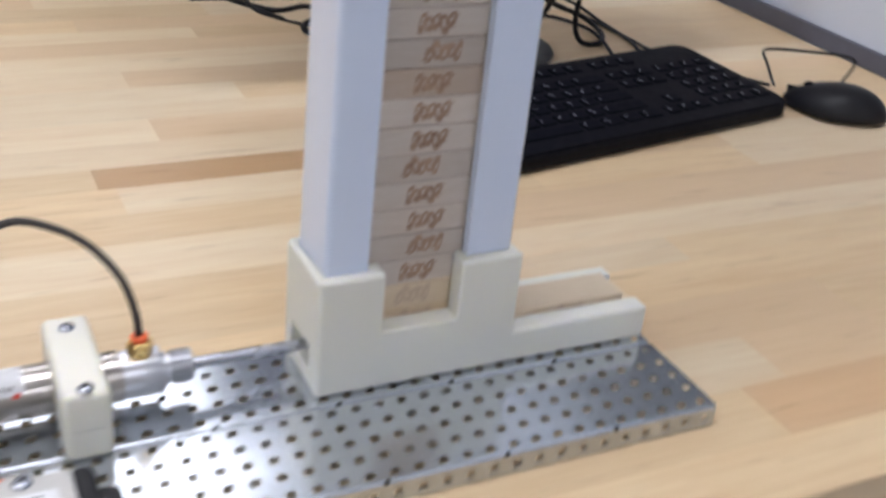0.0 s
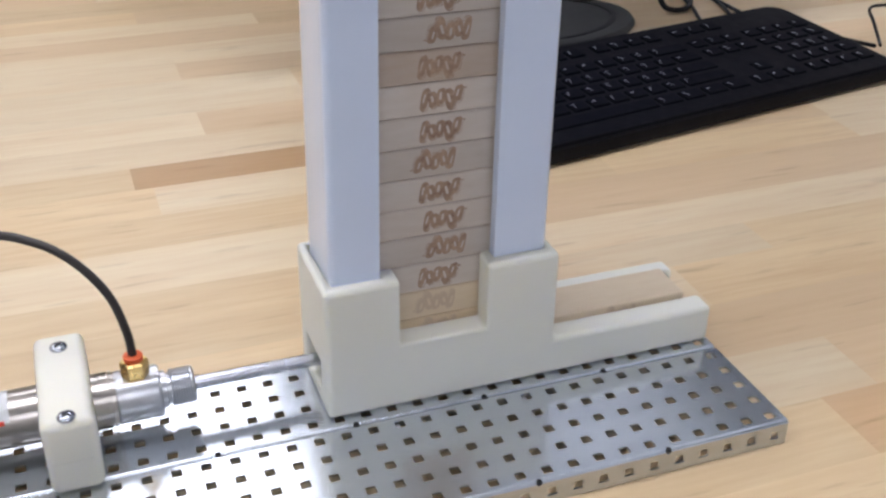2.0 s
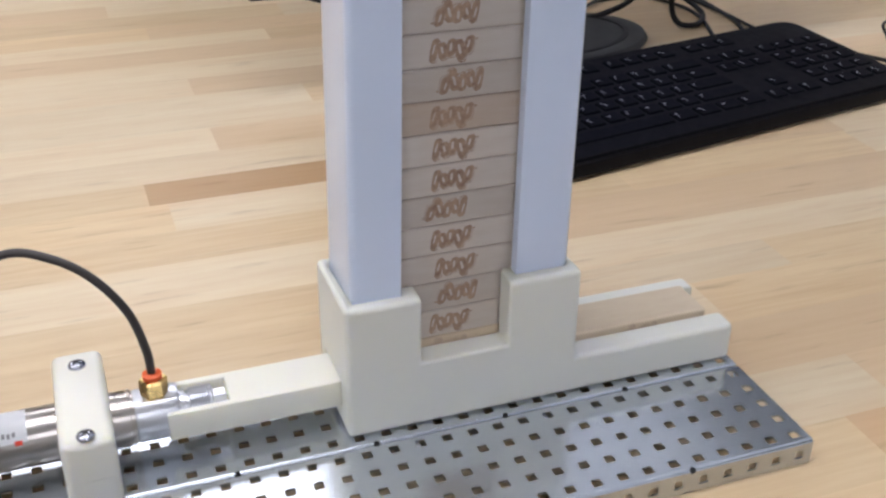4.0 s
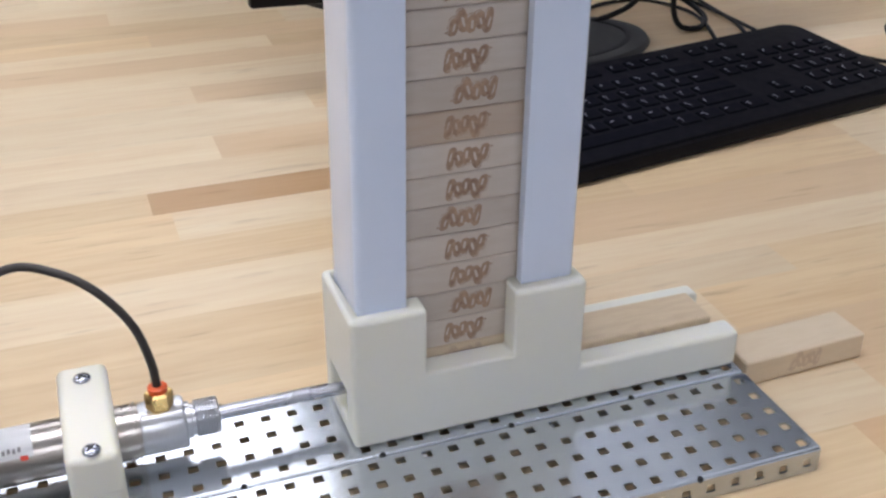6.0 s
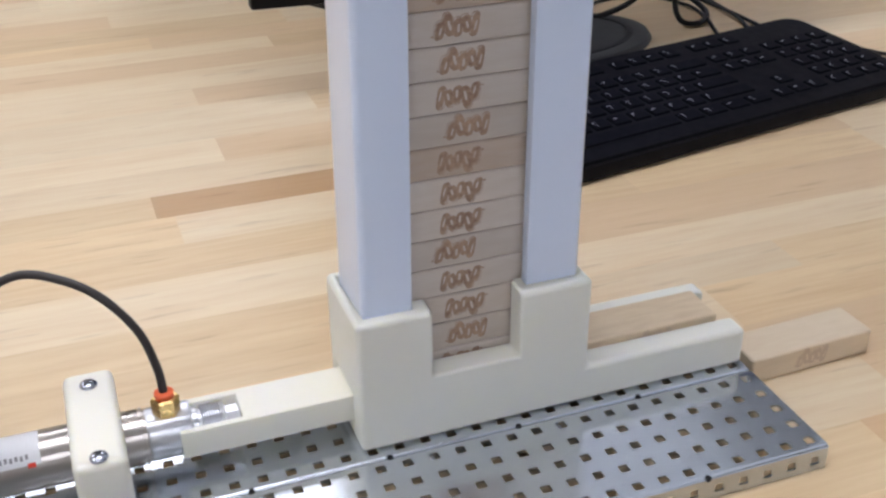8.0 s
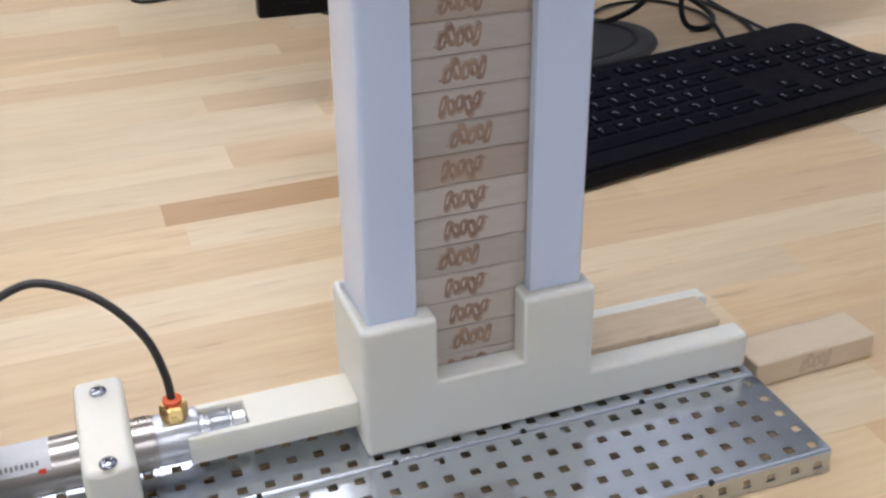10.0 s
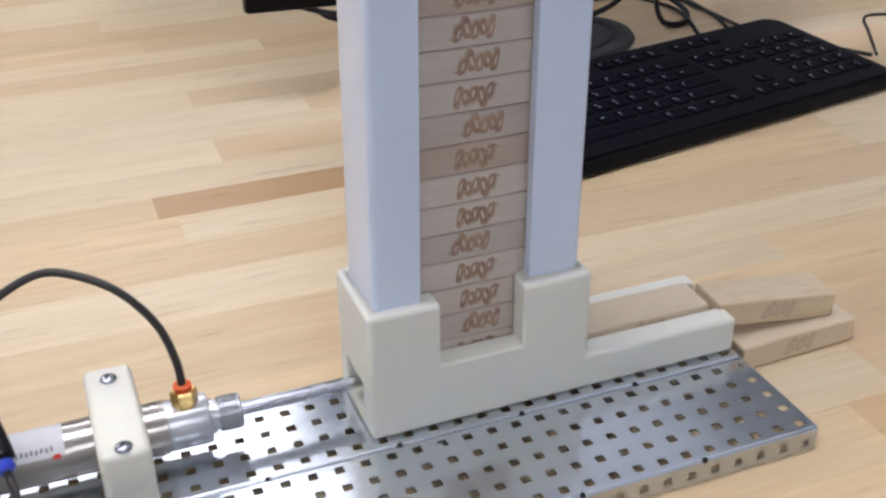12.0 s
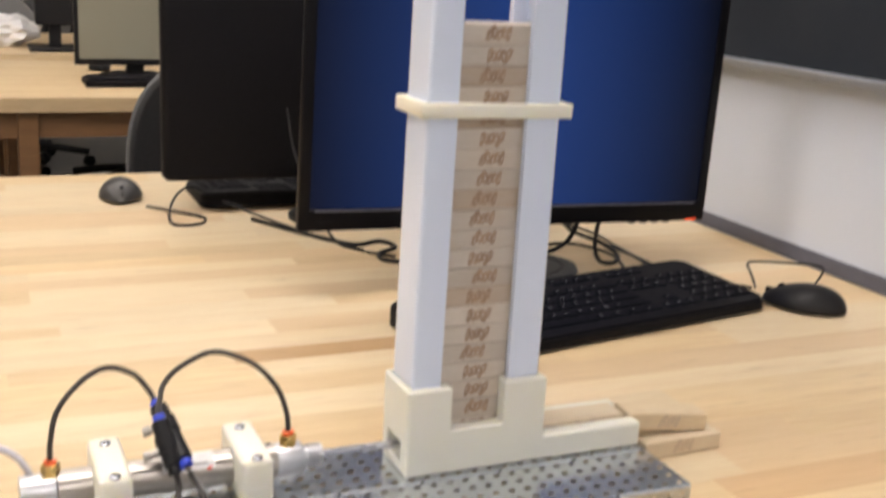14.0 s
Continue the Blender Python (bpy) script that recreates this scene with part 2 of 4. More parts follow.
def prism(points, lo, hi, axis="z", bm=None, mi=0, r=0.0):
    """A polygon of two coordinates pushed from lo to hi along the third axis."""
    own = bmesh.new()
    put = {"z": lambda a, b, c: (a, b, c), "y": lambda a, b, c: (a, c, b), "x": lambda a, b, c: (c, a, b)}[axis]
    low = [own.verts.new(put(a, b, lo)) for a, b in points]
    high = [own.verts.new(put(a, b, hi)) for a, b in points]
    n = len(points)
    for k in range(n):
        own.faces.new((low[k], low[(k + 1) % n], high[(k + 1) % n], high[k]))
    own.faces.new(low[::-1])
    own.faces.new(high)
    bmesh.ops.recalc_face_normals(own, faces=own.faces)
    if r:
        bmesh.ops.bevel(own, geom=own.edges[:], offset=r, segments=2, profile=0.5, affect="EDGES")
    for f in own.faces:
        f.material_index = mi
    return join(bm, own)


def smooth_line(points, steps=8):
    """Catmull-Rom through the points."""
    p = [Vector(q) for q in points]
    p = [2 * p[0] - p[1]] + p + [2 * p[-1] - p[-2]]
    out = []
    for i in range(1, len(p) - 2):
        for s in range(steps):
            u = s / steps
            out.append(0.5 * (2 * p[i] + (p[i + 1] - p[i - 1]) * u + (2 * p[i - 1] - 5 * p[i] + 4 * p[i + 1] - p[i + 2]) * u * u + (3 * p[i] - 3 * p[i + 1] + p[i + 2] - p[i - 1]) * u ** 3))
    return out + [p[-2]]


def sweep(points, r, seg=10, steps=8, bm=None):
    """A round cord through the points."""
    line = smooth_line(points, steps)
    own = bmesh.new()
    up = Vector((0.3, 0.2, 1)).normalized()
    loops = []
    for i, q in enumerate(line):
        d = (line[min(i + 1, len(line) - 1)] - line[max(i - 1, 0)]).normalized()
        side = d.cross(up)
        if side.length < 0.05:
            side = d.cross(Vector((1, 0, 0)))
        side.normalize()
        up = side.cross(d)
        loops.append([own.verts.new(q + r * (math.cos(2 * math.pi * k / seg) * side + math.sin(2 * math.pi * k / seg) * up)) for k in range(seg)])
    for a, b in zip(loops, loops[1:]):
        for k in range(seg):
            own.faces.new((a[k], a[(k + 1) % seg], b[(k + 1) % seg], b[k]))
    own.faces.new(loops[0][::-1])
    own.faces.new(loops[-1])
    return join(bm, own)


def carve(solid, cutters, bevel=0.0):
    """The solid less the cutters, as a new bmesh."""
    me = finish("solid", solid, [], False)
    ob = new("solid", me)
    made = []
    for c in cutters:
        k = new("cutter", finish("cutter", c, [], False))
        m = ob.modifiers.new("cut", "BOOLEAN")
        m.operation, m.object, m.solver = "DIFFERENCE", k, "EXACT"
        made.append(k)
    if bevel:
        m = ob.modifiers.new("edge", "BEVEL")
        m.width, m.segments, m.limit_method, m.angle_limit, m.use_clamp_overlap = bevel, 2, "ANGLE", radians(40), False
    bpy.context.view_layer.update()
    done = bpy.data.meshes.new_from_object(ob.evaluated_get(bpy.context.evaluated_depsgraph_get()))
    bm = bmesh.new()
    bm.from_mesh(done)
    for o in (ob, *made):
        bpy.data.objects.remove(o)
    return bm


def soft_edges(ob, angle=35, flat=1.0):
    """Smooth shading on the rounded edges; faces larger than flat (square metres) stay plane."""
    for f in ob.data.polygons:
        f.use_smooth = f.area < flat
    ob.data.set_sharp_from_angle(angle=radians(angle))
    return ob


# ---- room ----
def room():
    def wall(name, b, mat, label):
        tagged(part(name, b, mat), label, "wall", kind="structure")
    tagged(part("floor", box(-5, 5, -4, 8, -0.82, -0.76), FLOOR), "grey speckled vinyl floor of the classroom", "floor", kind="structure")
    tagged(part("ceiling", box(-5, 5, -4, 8, CEIL, CEIL + 0.08), CEILING), "white tiled ceiling", "ceiling", kind="structure")
    wall("wall_north", box(-5, 5, 8, 8.15, -0.82, CEIL + 0.08), PAINT, "pale painted end wall of the classroom")
    wall("wall_south", box(-5, 5, -4.15, -4, -0.82, CEIL + 0.08), PAINT, "pale painted wall of the classroom")
    wall("wall_west", box(-5.15, -5, -4, 8, -0.82, CEIL + 0.08), PAINT, "pale painted side wall of the classroom")
    wall("wall_east", box(0.697, 0.85, -4, 8, -0.82, CEIL + 0.08), WALL_WHITE, "smooth white wall panel at the end of the work table")
    board = thing("chalkboard", "dark grey chalkboard fixed to the white wall", "chalkboard")
    part("panel", box(0.691, 0.697, -1.2, 3.0, 0.262, 0.78, 0.001), CHALK, board)
    part("edge_trim", box(0.688, 0.697, -1.2, 3.0, 0.7802, 0.795, 0.001), TRAY, board, "aluminium edge strip")
    tray = thing("chalk_tray", "narrow aluminium ledge under the dark chalkboard", "ledge")
    part("ledge", box(0.672, 0.697, -1.2, 3.0, 0.250, 0.2555, 0.001), TRAY, tray)
    part("lip", box(0.669, 0.672, -1.2, 3.0, 0.250, 0.261, 0.0008), TRAY, tray)
    tagged(part("baseboard", box(0.690, 0.697, -0.13, 1.235, 0.0005, 0.021, 0.001), COVE), "dark grey rubber strip between table and wall", "baseboard", kind="structure")
    for x, y in ((-0.25, 0.1), (-1.9, 0.1), (0.0, 2.4), (-1.65, 2.4), (-0.25, -2.7), (-1.9, -2.7)):
        lamp = thing("ceiling_light", "flat white fluorescent ceiling panel, switched on", "ceiling light", (x, y, CEIL), "ceiling panels")
        part("frame", carve(box(-0.63, 0.63, -0.33, 0.33, -0.02, 0.0), [box(-0.6, 0.6, -0.3, 0.3, -0.05, -0.004)]), TRAY, lamp)
        part("diffuser", box(-0.598, 0.598, -0.298, 0.298, -0.012, -0.006), PANEL, lamp)


# ---- work table ----
def work_table():
    table = thing("work_table", "butcher-block maple work table with long glued staves", "table", kind="structure")
    rnd = random.Random(5)
    # the boundaries between the stave rows, then their joints and tones
    edges = [-0.128, -0.085, -0.040, 0.005, 0.052, 0.097, 0.131, 0.170, 0.220, 0.262, 0.303, 0.338, 0.380, 0.425, 0.455, 0.498, 0.538, 0.586, 0.623, 0.656, 0.693, 0.736, 0.778]
    while edges[-1] < 1.19:
        edges.append(edges[-1] + rnd.uniform(0.034, 0.048))
    edges[-1] = 1.235
    fixed = {
        0.303: [(-0.130, MAPLE), (0.11, MAPLE_DARK), (0.70, MAPLE)],
        0.262: [(-0.118, MAPLE), (0.25, MAPLE_PALE), (0.398, MAPLE_TAN), (0.70, MAPLE_PALE)],
        -0.085: [(0.165, MAPLE), (0.70, MAPLE_RED)],
        -0.040: [(0.20, MAPLE_PALE), (0.70, MAPLE_TAN)],
        0.005: [(0.30, MAPLE_TAN), (0.70, MAPLE)],
        0.052: [(0.16, MAPLE_PALE), (0.70, MAPLE)],
        0.338: [(0.10, MAPLE_PALE), (0.70, MAPLE)],
        0.380: [(-0.070, MAPLE_PALE), (0.34, MAPLE_TAN), (0.70, MAPLE)],
        0.425: [(-0.105, MAPLE), (0.22, MAPLE_PALE), (0.70, MAPLE_TAN)],
        0.455: [(0.02, MAPLE_PALE), (0.30, MAPLE), (0.70, MAPLE_PALE)],
        0.498: [(-0.070, MAPLE_PALE), (0.26, MAPLE_TAN), (0.70, MAPLE)],
        0.538: [(-0.30, MAPLE), (0.22, MAPLE_PALE), (0.70, MAPLE)],
        0.586: [(-0.34, MAPLE_TAN), (0.15, MAPLE_TAN), (0.70, MAPLE)],
        0.623: [(0.20, MAPLE_PALE), (0.70, MAPLE)],
        0.656: [(0.12, MAPLE_TAN), (0.70, MAPLE_PALE)],
        0.693: [(0.05, MAPLE), (0.70, MAPLE_PALE)],
        0.736: [(-0.118, MAPLE_TAN), (0.24, MAPLE_PALE), (0.70, MAPLE)],
        0.170: [(0.02, MAPLE_PALE), (0.70, MAPLE_TAN)],
        0.220: [(0.19, MAPLE), (0.395, MAPLE), (0.70, MAPLE_PALE)],
        0.097: [(0.232, MAPLE_PALE), (0.70, MAPLE)],
        0.131: [(0.05, MAPLE), (0.70, MAPLE_PALE)],
    }
    for y0, y1 in zip(edges, edges[1:]):
        x = -1.5
        plan = fixed.get(round(y0, 3), [])
        joints = []
        stop = plan[0][0] if plan else 0.69
        while x < stop - 0.2:
            n = min(stop, x + rnd.uniform(0.3, 0.85))
            if stop - n < 0.15:
                n = stop
            joints.append((x, n, rnd.choice((MAPLE, MAPLE, MAPLE_PALE, MAPLE_PALE, MAPLE_TAN) if not plan else (MAPLE, MAPLE_PALE)) if n < stop or not plan else plan[0][1]))
            x = n
        for n, m in plan[1:]:
            joints.append((x, min(n, 0.69), m))
            x = n
        for a, b, m in joints:
            st = part("stave", box(-(b - a) / 2, (b - a) / 2, 0, y1 - y0, -0.036, 0), m, table)
            st.location = ((a + b) / 2, y0, 0)
    part("apron", box(-1.45, 0.66, -0.08, -0.05, -0.14, -0.0362), OAK, table)
    part("apron", box(-1.45, 0.66, 1.16, 1.19, -0.14, -0.0362), OAK, table)
    for x in (-1.42, 0.58):
        for y in (-0.07, 1.10):
            part("leg", box(x, x + 0.08, y, y + 0.08, -0.76, -0.0364, 0.004), OAK, table)


# ---- dispenser ----
PLATE = 0.0132
FLOOR_Z = 0.0222
BLOCK_H = 0.0145


def channel(name, y0, label):
    """A 35 by 5 hole perforated steel channel: square holes in the web and in both flanges."""
    P, H, T, R = 0.0127, 0.0023, 0.0012, 0.0018
    x0, nx, ny = 0.127 - 35 * 0.0127, 35, 5
    verts, faces = [], []

    def cell(a0, a1, b0, b1, ca, cb, put):
        ids = []
        for c in (0, T):
            for a, b in ((a0, b0), (a1, b0), (a1, b1), (a0, b1), (ca - H, cb - H), (ca + H, cb - H), (ca + H, cb + H), (ca - H, cb + H)):
                ids.append(len(verts))
                verts.append(put(a, b, c))
        for k in range(4):
            j = (k + 1) % 4
            faces.append((ids[k], ids[j], ids[4 + j], ids[4 + k]))
            faces.append((ids[8 + k], ids[12 + k], ids[12 + j], ids[8 + j]))
            faces.append((ids[4 + k], ids[4 + j], ids[12 + j], ids[12 + k]))

    for i in range(nx):
        for j in range(ny):
            lo = R if j == 0 else j * P
            hi = ny * P - R if j == ny - 1 else (j + 1) * P
            cell(x0 + i * P, x0 + (i + 1) * P, lo, hi, x0 + (i + 0.5) * P, (j + 0.5) * P, lambda a, b, c: (a, y0 + b, PLATE - c))
        for side in (0, 1):
            yy = lambda c, s=side: y0 + (c if s == 0 else ny * P - c)
            cell(x0 + i * P, x0 + (i + 1) * P, 0.0001, PLATE - R, x0 + (i + 0.5) * P, PLATE / 2 - 0.0006, lambda a, b, c: (a, yy(c), b))
    # the two bends
    for side in (0, 1):
        for k in range(5):
            for q, rr in ((0, R), (1, R - T)):
                for i in (0, nx):
                    a = math.pi / 2 * k / 4
                    y = R - rr * math.cos(a)
                    verts.append((x0 + i * P, y0 + (y if side == 0 else ny * P - y), PLATE - R + rr * math.sin(a)))
        base = len(verts) - 20
        for k in range(4):
            for q in (0, 1):
                a = base + k * 4 + q * 2
                faces.append((a, a + 1, a + 5, a + 4))
        # end caps of the bend
    me = bpy.data.meshes.new(name)
    me.from_pydata(verts, [], faces)
    bm = bmesh.new()
    bm.from_mesh(me)
    bpy.data.meshes.remove(me)
    bmesh.ops.remove_doubles(bm, verts=bm.verts, dist=0.00002)
    ob = soft_edges(part(name, bm, ZINC), 50)
    tagged(ob, label, "perforated channel", "steel channels")
    # relief holes along the bends: uncut, their inner shade drawn as black discs
    for n in range(-4, 2):
        for side in (0, 1):
            b = lathe((0.0635 * n, y0 + (0.0007 if side == 0 else 0.0628), PLATE - 0.0010), (0, -1 if side == 0 else 1, 1.6), ((-0.001, 0.0014), (0.0009, 0.0014)), 12)
            part("relief_hole", b, SHADOW_HOLE, ob)
    return ob


X0, X1 = -0.0745, 0.0385
LEAN = 0.7             # the tower leans a little along x


def leaning(degrees):
    return pose(-0.0185, 0, 0.05) @ pose(0, 0, 0, 0, degrees, 0) @ pose(0.0185, 0, -0.05)


def feeder_base():
    Y0, Y1 = 0.0066, 0.057
    prof = [(X0, PLATE + 0.0002), (0.1265, PLATE + 0.0002), (0.1265, 0.0338), (X1, 0.0338), (X1, 0.0817), (X0, 0.0817)]
    cut = [
        box(-0.09, 0.14, 0.0195, 0.0462, FLOOR_Z, 0.0378),
        box(X1 + 0.0001, 0.14, 0.0195, 0.0462, 0.030, 0.10),
        box(-0.0615, 0.0195, 0.0195, 0.0462, 0.030, 0.10),
        box(-0.0712, -0.0468, 0.0128, 0.0527, 0.045, 0.10),
        box(0.0068, 0.0346, 0.0128, 0.0527, 0.045, 0.10),
        box(-0.0395, 0.0026, 0.0, 0.0240, 0.0478, 0.10),
        box(-0.0395, 0.0026, 0.0430, 0.070, 0.0478, 0.10),
    ]
    solid = prism(prof, Y0, Y1, "y")
    bmesh.ops.bevel(solid, geom=solid.edges[:], offset=0.0027, segments=4, profile=0.5, affect="EDGES")
    bm = carve(solid, cut, 0.0013)
    ob = thing("feeder_base", "ivory 3D-printed feeder base with notched tower and outlet rails", "printed base", (0, 0, 0))
    # one print, parted where tower, rails and floor meet: (axis, place, side kept)
    for name, planes in (("tower", ((0, X1, -1),)), ("outlet_rail", ((0, X1, 1), (1, 0.01956, -1))), ("outlet_rail", ((0, X1, 1), (1, 0.04614, 1))), ("outlet_floor", ((0, X1, 1), (1, 0.01956, 1), (1, 0.04614, -1)))):
        b = bm.copy()
        for axis, place, keep in planes:
            co, no = Vector(), Vector()
            co[axis], no[axis] = place, keep
            bmesh.ops.bisect_plane(b, geom=b.verts[:] + b.edges[:] + b.faces[:], plane_co=co, plane_no=no, clear_inner=True, dist=1e-6)
        part(name, b, IVORY, ob)
    for x in (-0.0445, 0.0190):
        part("mounting_screw", lathe((x - 0.0008, -0.0056, 0.0050), (0, 0, 1), ((0, 0.0013), (0.0066, 0.0013), (0.0072, 0.0008)), 12), ALU, ob, "bright screw end in a hole of the channel", True)
    bm.free()
    return ob


def corner_post(name, left):
    """A tall white C-section that holds the ends of the stacked blocks."""
    xa, xb = (-0.0703, -0.0474) if left else (0.0338, 0.0075)
    inner = -0.0612 if left else 0.0192
    s = 1 if left else -1
    ya, yb, r, t = 0.0130, 0.0525, 0.0034, 0.0058
    pts = []
    for k in range(9):
        a = math.pi / 2 * k / 8
        pts.append((xa + s * (r - r * math.sin(a)), ya + r - r * math.cos(a)))
    for k in range(9):
        a = math.pi / 2 * k / 8
        pts.append((xa + s * (r - r * math.cos(a)), yb - r + r * math.sin(a)))
    pts += [(xb, yb), (xb, yb - t), (inner, yb - t), (inner, ya + t), (xb, ya + t), (xb, ya)]
    ob = soft_edges(part(name, prism(pts, 0.046, 0.47, "z"), PVC), 30)
    ob.matrix_world = leaning(0.75 if left else 0.45)
    return tagged(ob, "tall white plastic corner post guiding the wooden blocks", "post", "tower posts")


def collar():
    bm = carve(box(-0.0762, 0.0392, 0.0072, 0.0582, 0.2775, 0.2878), [box(-0.0709, 0.0343, 0.0130, 0.0523, 0.27, 0.30)], 0.0008)
    ob = soft_edges(part("tower_collar", bm, CREAM), 40, 4e-5)
    ob.matrix_world = leaning(LEAN)
    tagged(ob, "ivory printed collar ring clamped round the white posts", "collar")


def stamp(flip):
    """Burnt-in mark on the long face: a bouncing row of rounded outlines with a heavier lower edge, no letters."""
    bm = bmesh.new()
    shapes = ((0.0033, 0.0098, 0.0000, 0.16, 0.26), (0.0037, 0.0072, -0.0006, -0.12, 0.24), (0.0036, 0.0076, 0.0004, 0.04, 0.30), (0.0038, 0.0094, -0.0010, -0.16, 0.28), (0.0038, 0.0076, 0.0010, 0.14, 0.26))
    x, before = -0.0090, None
    # each outline twice: the thin one set off below, then the heavy one
    for k, h, z, tilt, hole in shapes:
        outer, inner = [], []
        for n in range(14):
            a = 2 * math.pi * n / 14
            c, s = math.cos(a), math.sin(a)
            u, v = abs(c) ** 0.55 * (1 if c > 0 else -1), abs(s) ** 0.55 * (1 if s > 0 else -1)
            px, pz = u * k / 2 * 1.08, v * h / 2
            outer.append((x + k / 2 + px + pz * tilt, z + pz + px * 0.2))
            inner.append((x + k / 2 - 0.0002 + px * hole + pz * 0.75 * tilt, z + 0.0004 + pz * (hole + 0.16) + px * 0.1))
        lo = [bm.verts.new((a, 0, b)) for a, b in outer]
        li = [bm.verts.new((a, 0, b)) for a, b in inner]
        for n in range(14):
            bm.faces.new((lo[n], lo[(n + 1) % 14], li[(n + 1) % 14], li[n]))
        heavy = lo
        lo = [bm.verts.new((a + 0.0006, 0.00002, b - 0.0007)) for a, b in outer]
        li = [bm.verts.new((a * 0.86 + (x + k / 2) * 0.14 + 0.0006, 0.00002, z + (b - z) * 0.88 - 0.0007)) for a, b in outer]
        for n in range(14):
            bm.faces.new((lo[n], lo[(n + 1) % 14], li[(n + 1) % 14], li[n]))
        for a, b in ((heavy[0], lo[0]), *([(heavy[7], before[0])] if before else [])):
            c = bm.verts.new(a.co.lerp(b.co, 0.5) + Vector((0, 0, 0.0003)))
            bm.faces.new((a, b, c))
        before = heavy
        x += k + 0.0001
    d = [bm.verts.new((x + 0.0014 + 0.0005 * math.cos(a), 0, 0.0032 + 0.0005 * math.sin(a))) for a in [2 * math.pi * n / 8 for n in range(8)]]
    bm.faces.new(d)
    if flip:
        for v in bm.verts:
            v.co = Vector((-v.co.x, v.co.y, -v.co.z))
    return bm


def blocks():
    """24 blocks: one in the outlet, the others stacked between the posts, lowest first."""
    flips = [1, 1, 1, 0, 1, 0, 0, 1, 0, 0, 0, 1, 0, 1, 1, 1, 1, 1, 0, 1, 0, 1, 0, 1]
    tan = (1, 10, 15, 19, 21)
    body, dark, fair, honey = [finish("wooden_block", box(-0.0375, 0.0375, -0.0125, 0.0125, -BLOCK_H / 2 + 0.00008, BLOCK_H / 2 - 0.00008, 0.0011, 2), m, False) for m in (BLOCK_WOOD, BLOCK_TAN, BLOCK_PALE, BLOCK_HONEY)]
    marks = [[finish("stamp", stamp(f), m, False) for f in (False, True)] for m in (BURNT, BURNT_FAINT)]
    rnd = random.Random(3)
    shifts = {3: 1.0, 4: 5.3, 5: 3.1, 6: 0.9, 7: -1.1, 8: 0.8, 9: 0.9, 10: -0.4, 11: 4.3, 12: -1.0, 13: 1.4, 14: -0.9}
    made = []
    for i in range(24):
        ob = new("wooden_block", honey if i == 1 else dark if i in tan else fair if i in (0, 2) else body)
        tagged(ob, "small pale wooden stacking block with a burnt mark", "wooden block", "stack of wooden blocks")
        mk = new("stamp", marks[i in (0, 1, 2)][flips[i]])
        mk.parent = ob
        mk.location = (shifts.get(i, rnd.uniform(-1, 4)) / 1000, -0.01257, 0.0002)
        mk["label"] = "burnt brown maker's mark"
        ob.location = (-0.0185, 0.0328, 0)
        made.append(ob)
    return made


PUSH = 0.090


def pusher():
    """Forked printed slide; its own x is the tip of the fork."""
    ob = thing("pusher", "ivory printed slide with a forked end on a steel piston rod", "pusher")
    y0, y1, m = 0.0203, 0.0453, 0.0328
    pts = [(0, y0), (PUSH, y0), (PUSH, y1), (0, y1), (0, m + 0.0090), (0.0280, m + 0.0090), (0.0280, m - 0.0090), (0, m - 0.0090)]
    body = prism(pts, FLOOR_Z + 0.0003, FLOOR_Z + BLOCK_H - 0.0002, "z")
    bm = carve(body, [box(-0.1, -0.09, 0, 0.01, 0, 0.01)], 0.0008)
    soft_edges(part("slide", bm, CREAM, ob), 40, 4e-5)
    part("piston_rod", lathe((-0.092, m, 0.0305), (1, 0, 0), ((0, 0.0031), (0.1195, 0.0031)), 20), CHROME, ob, "polished steel piston rod", True)
    part("rod_nut", lathe((0.0208, m, 0.0305), (1, 0, 0), ((0, 0.0046), (0.0008, 0.0056), (0.0062, 0.0056), (0.0070, 0.0046)), 6), ALU, ob, "small bright hexagon nut")
    return ob


CY, CZ = 0.0328, 0.0305


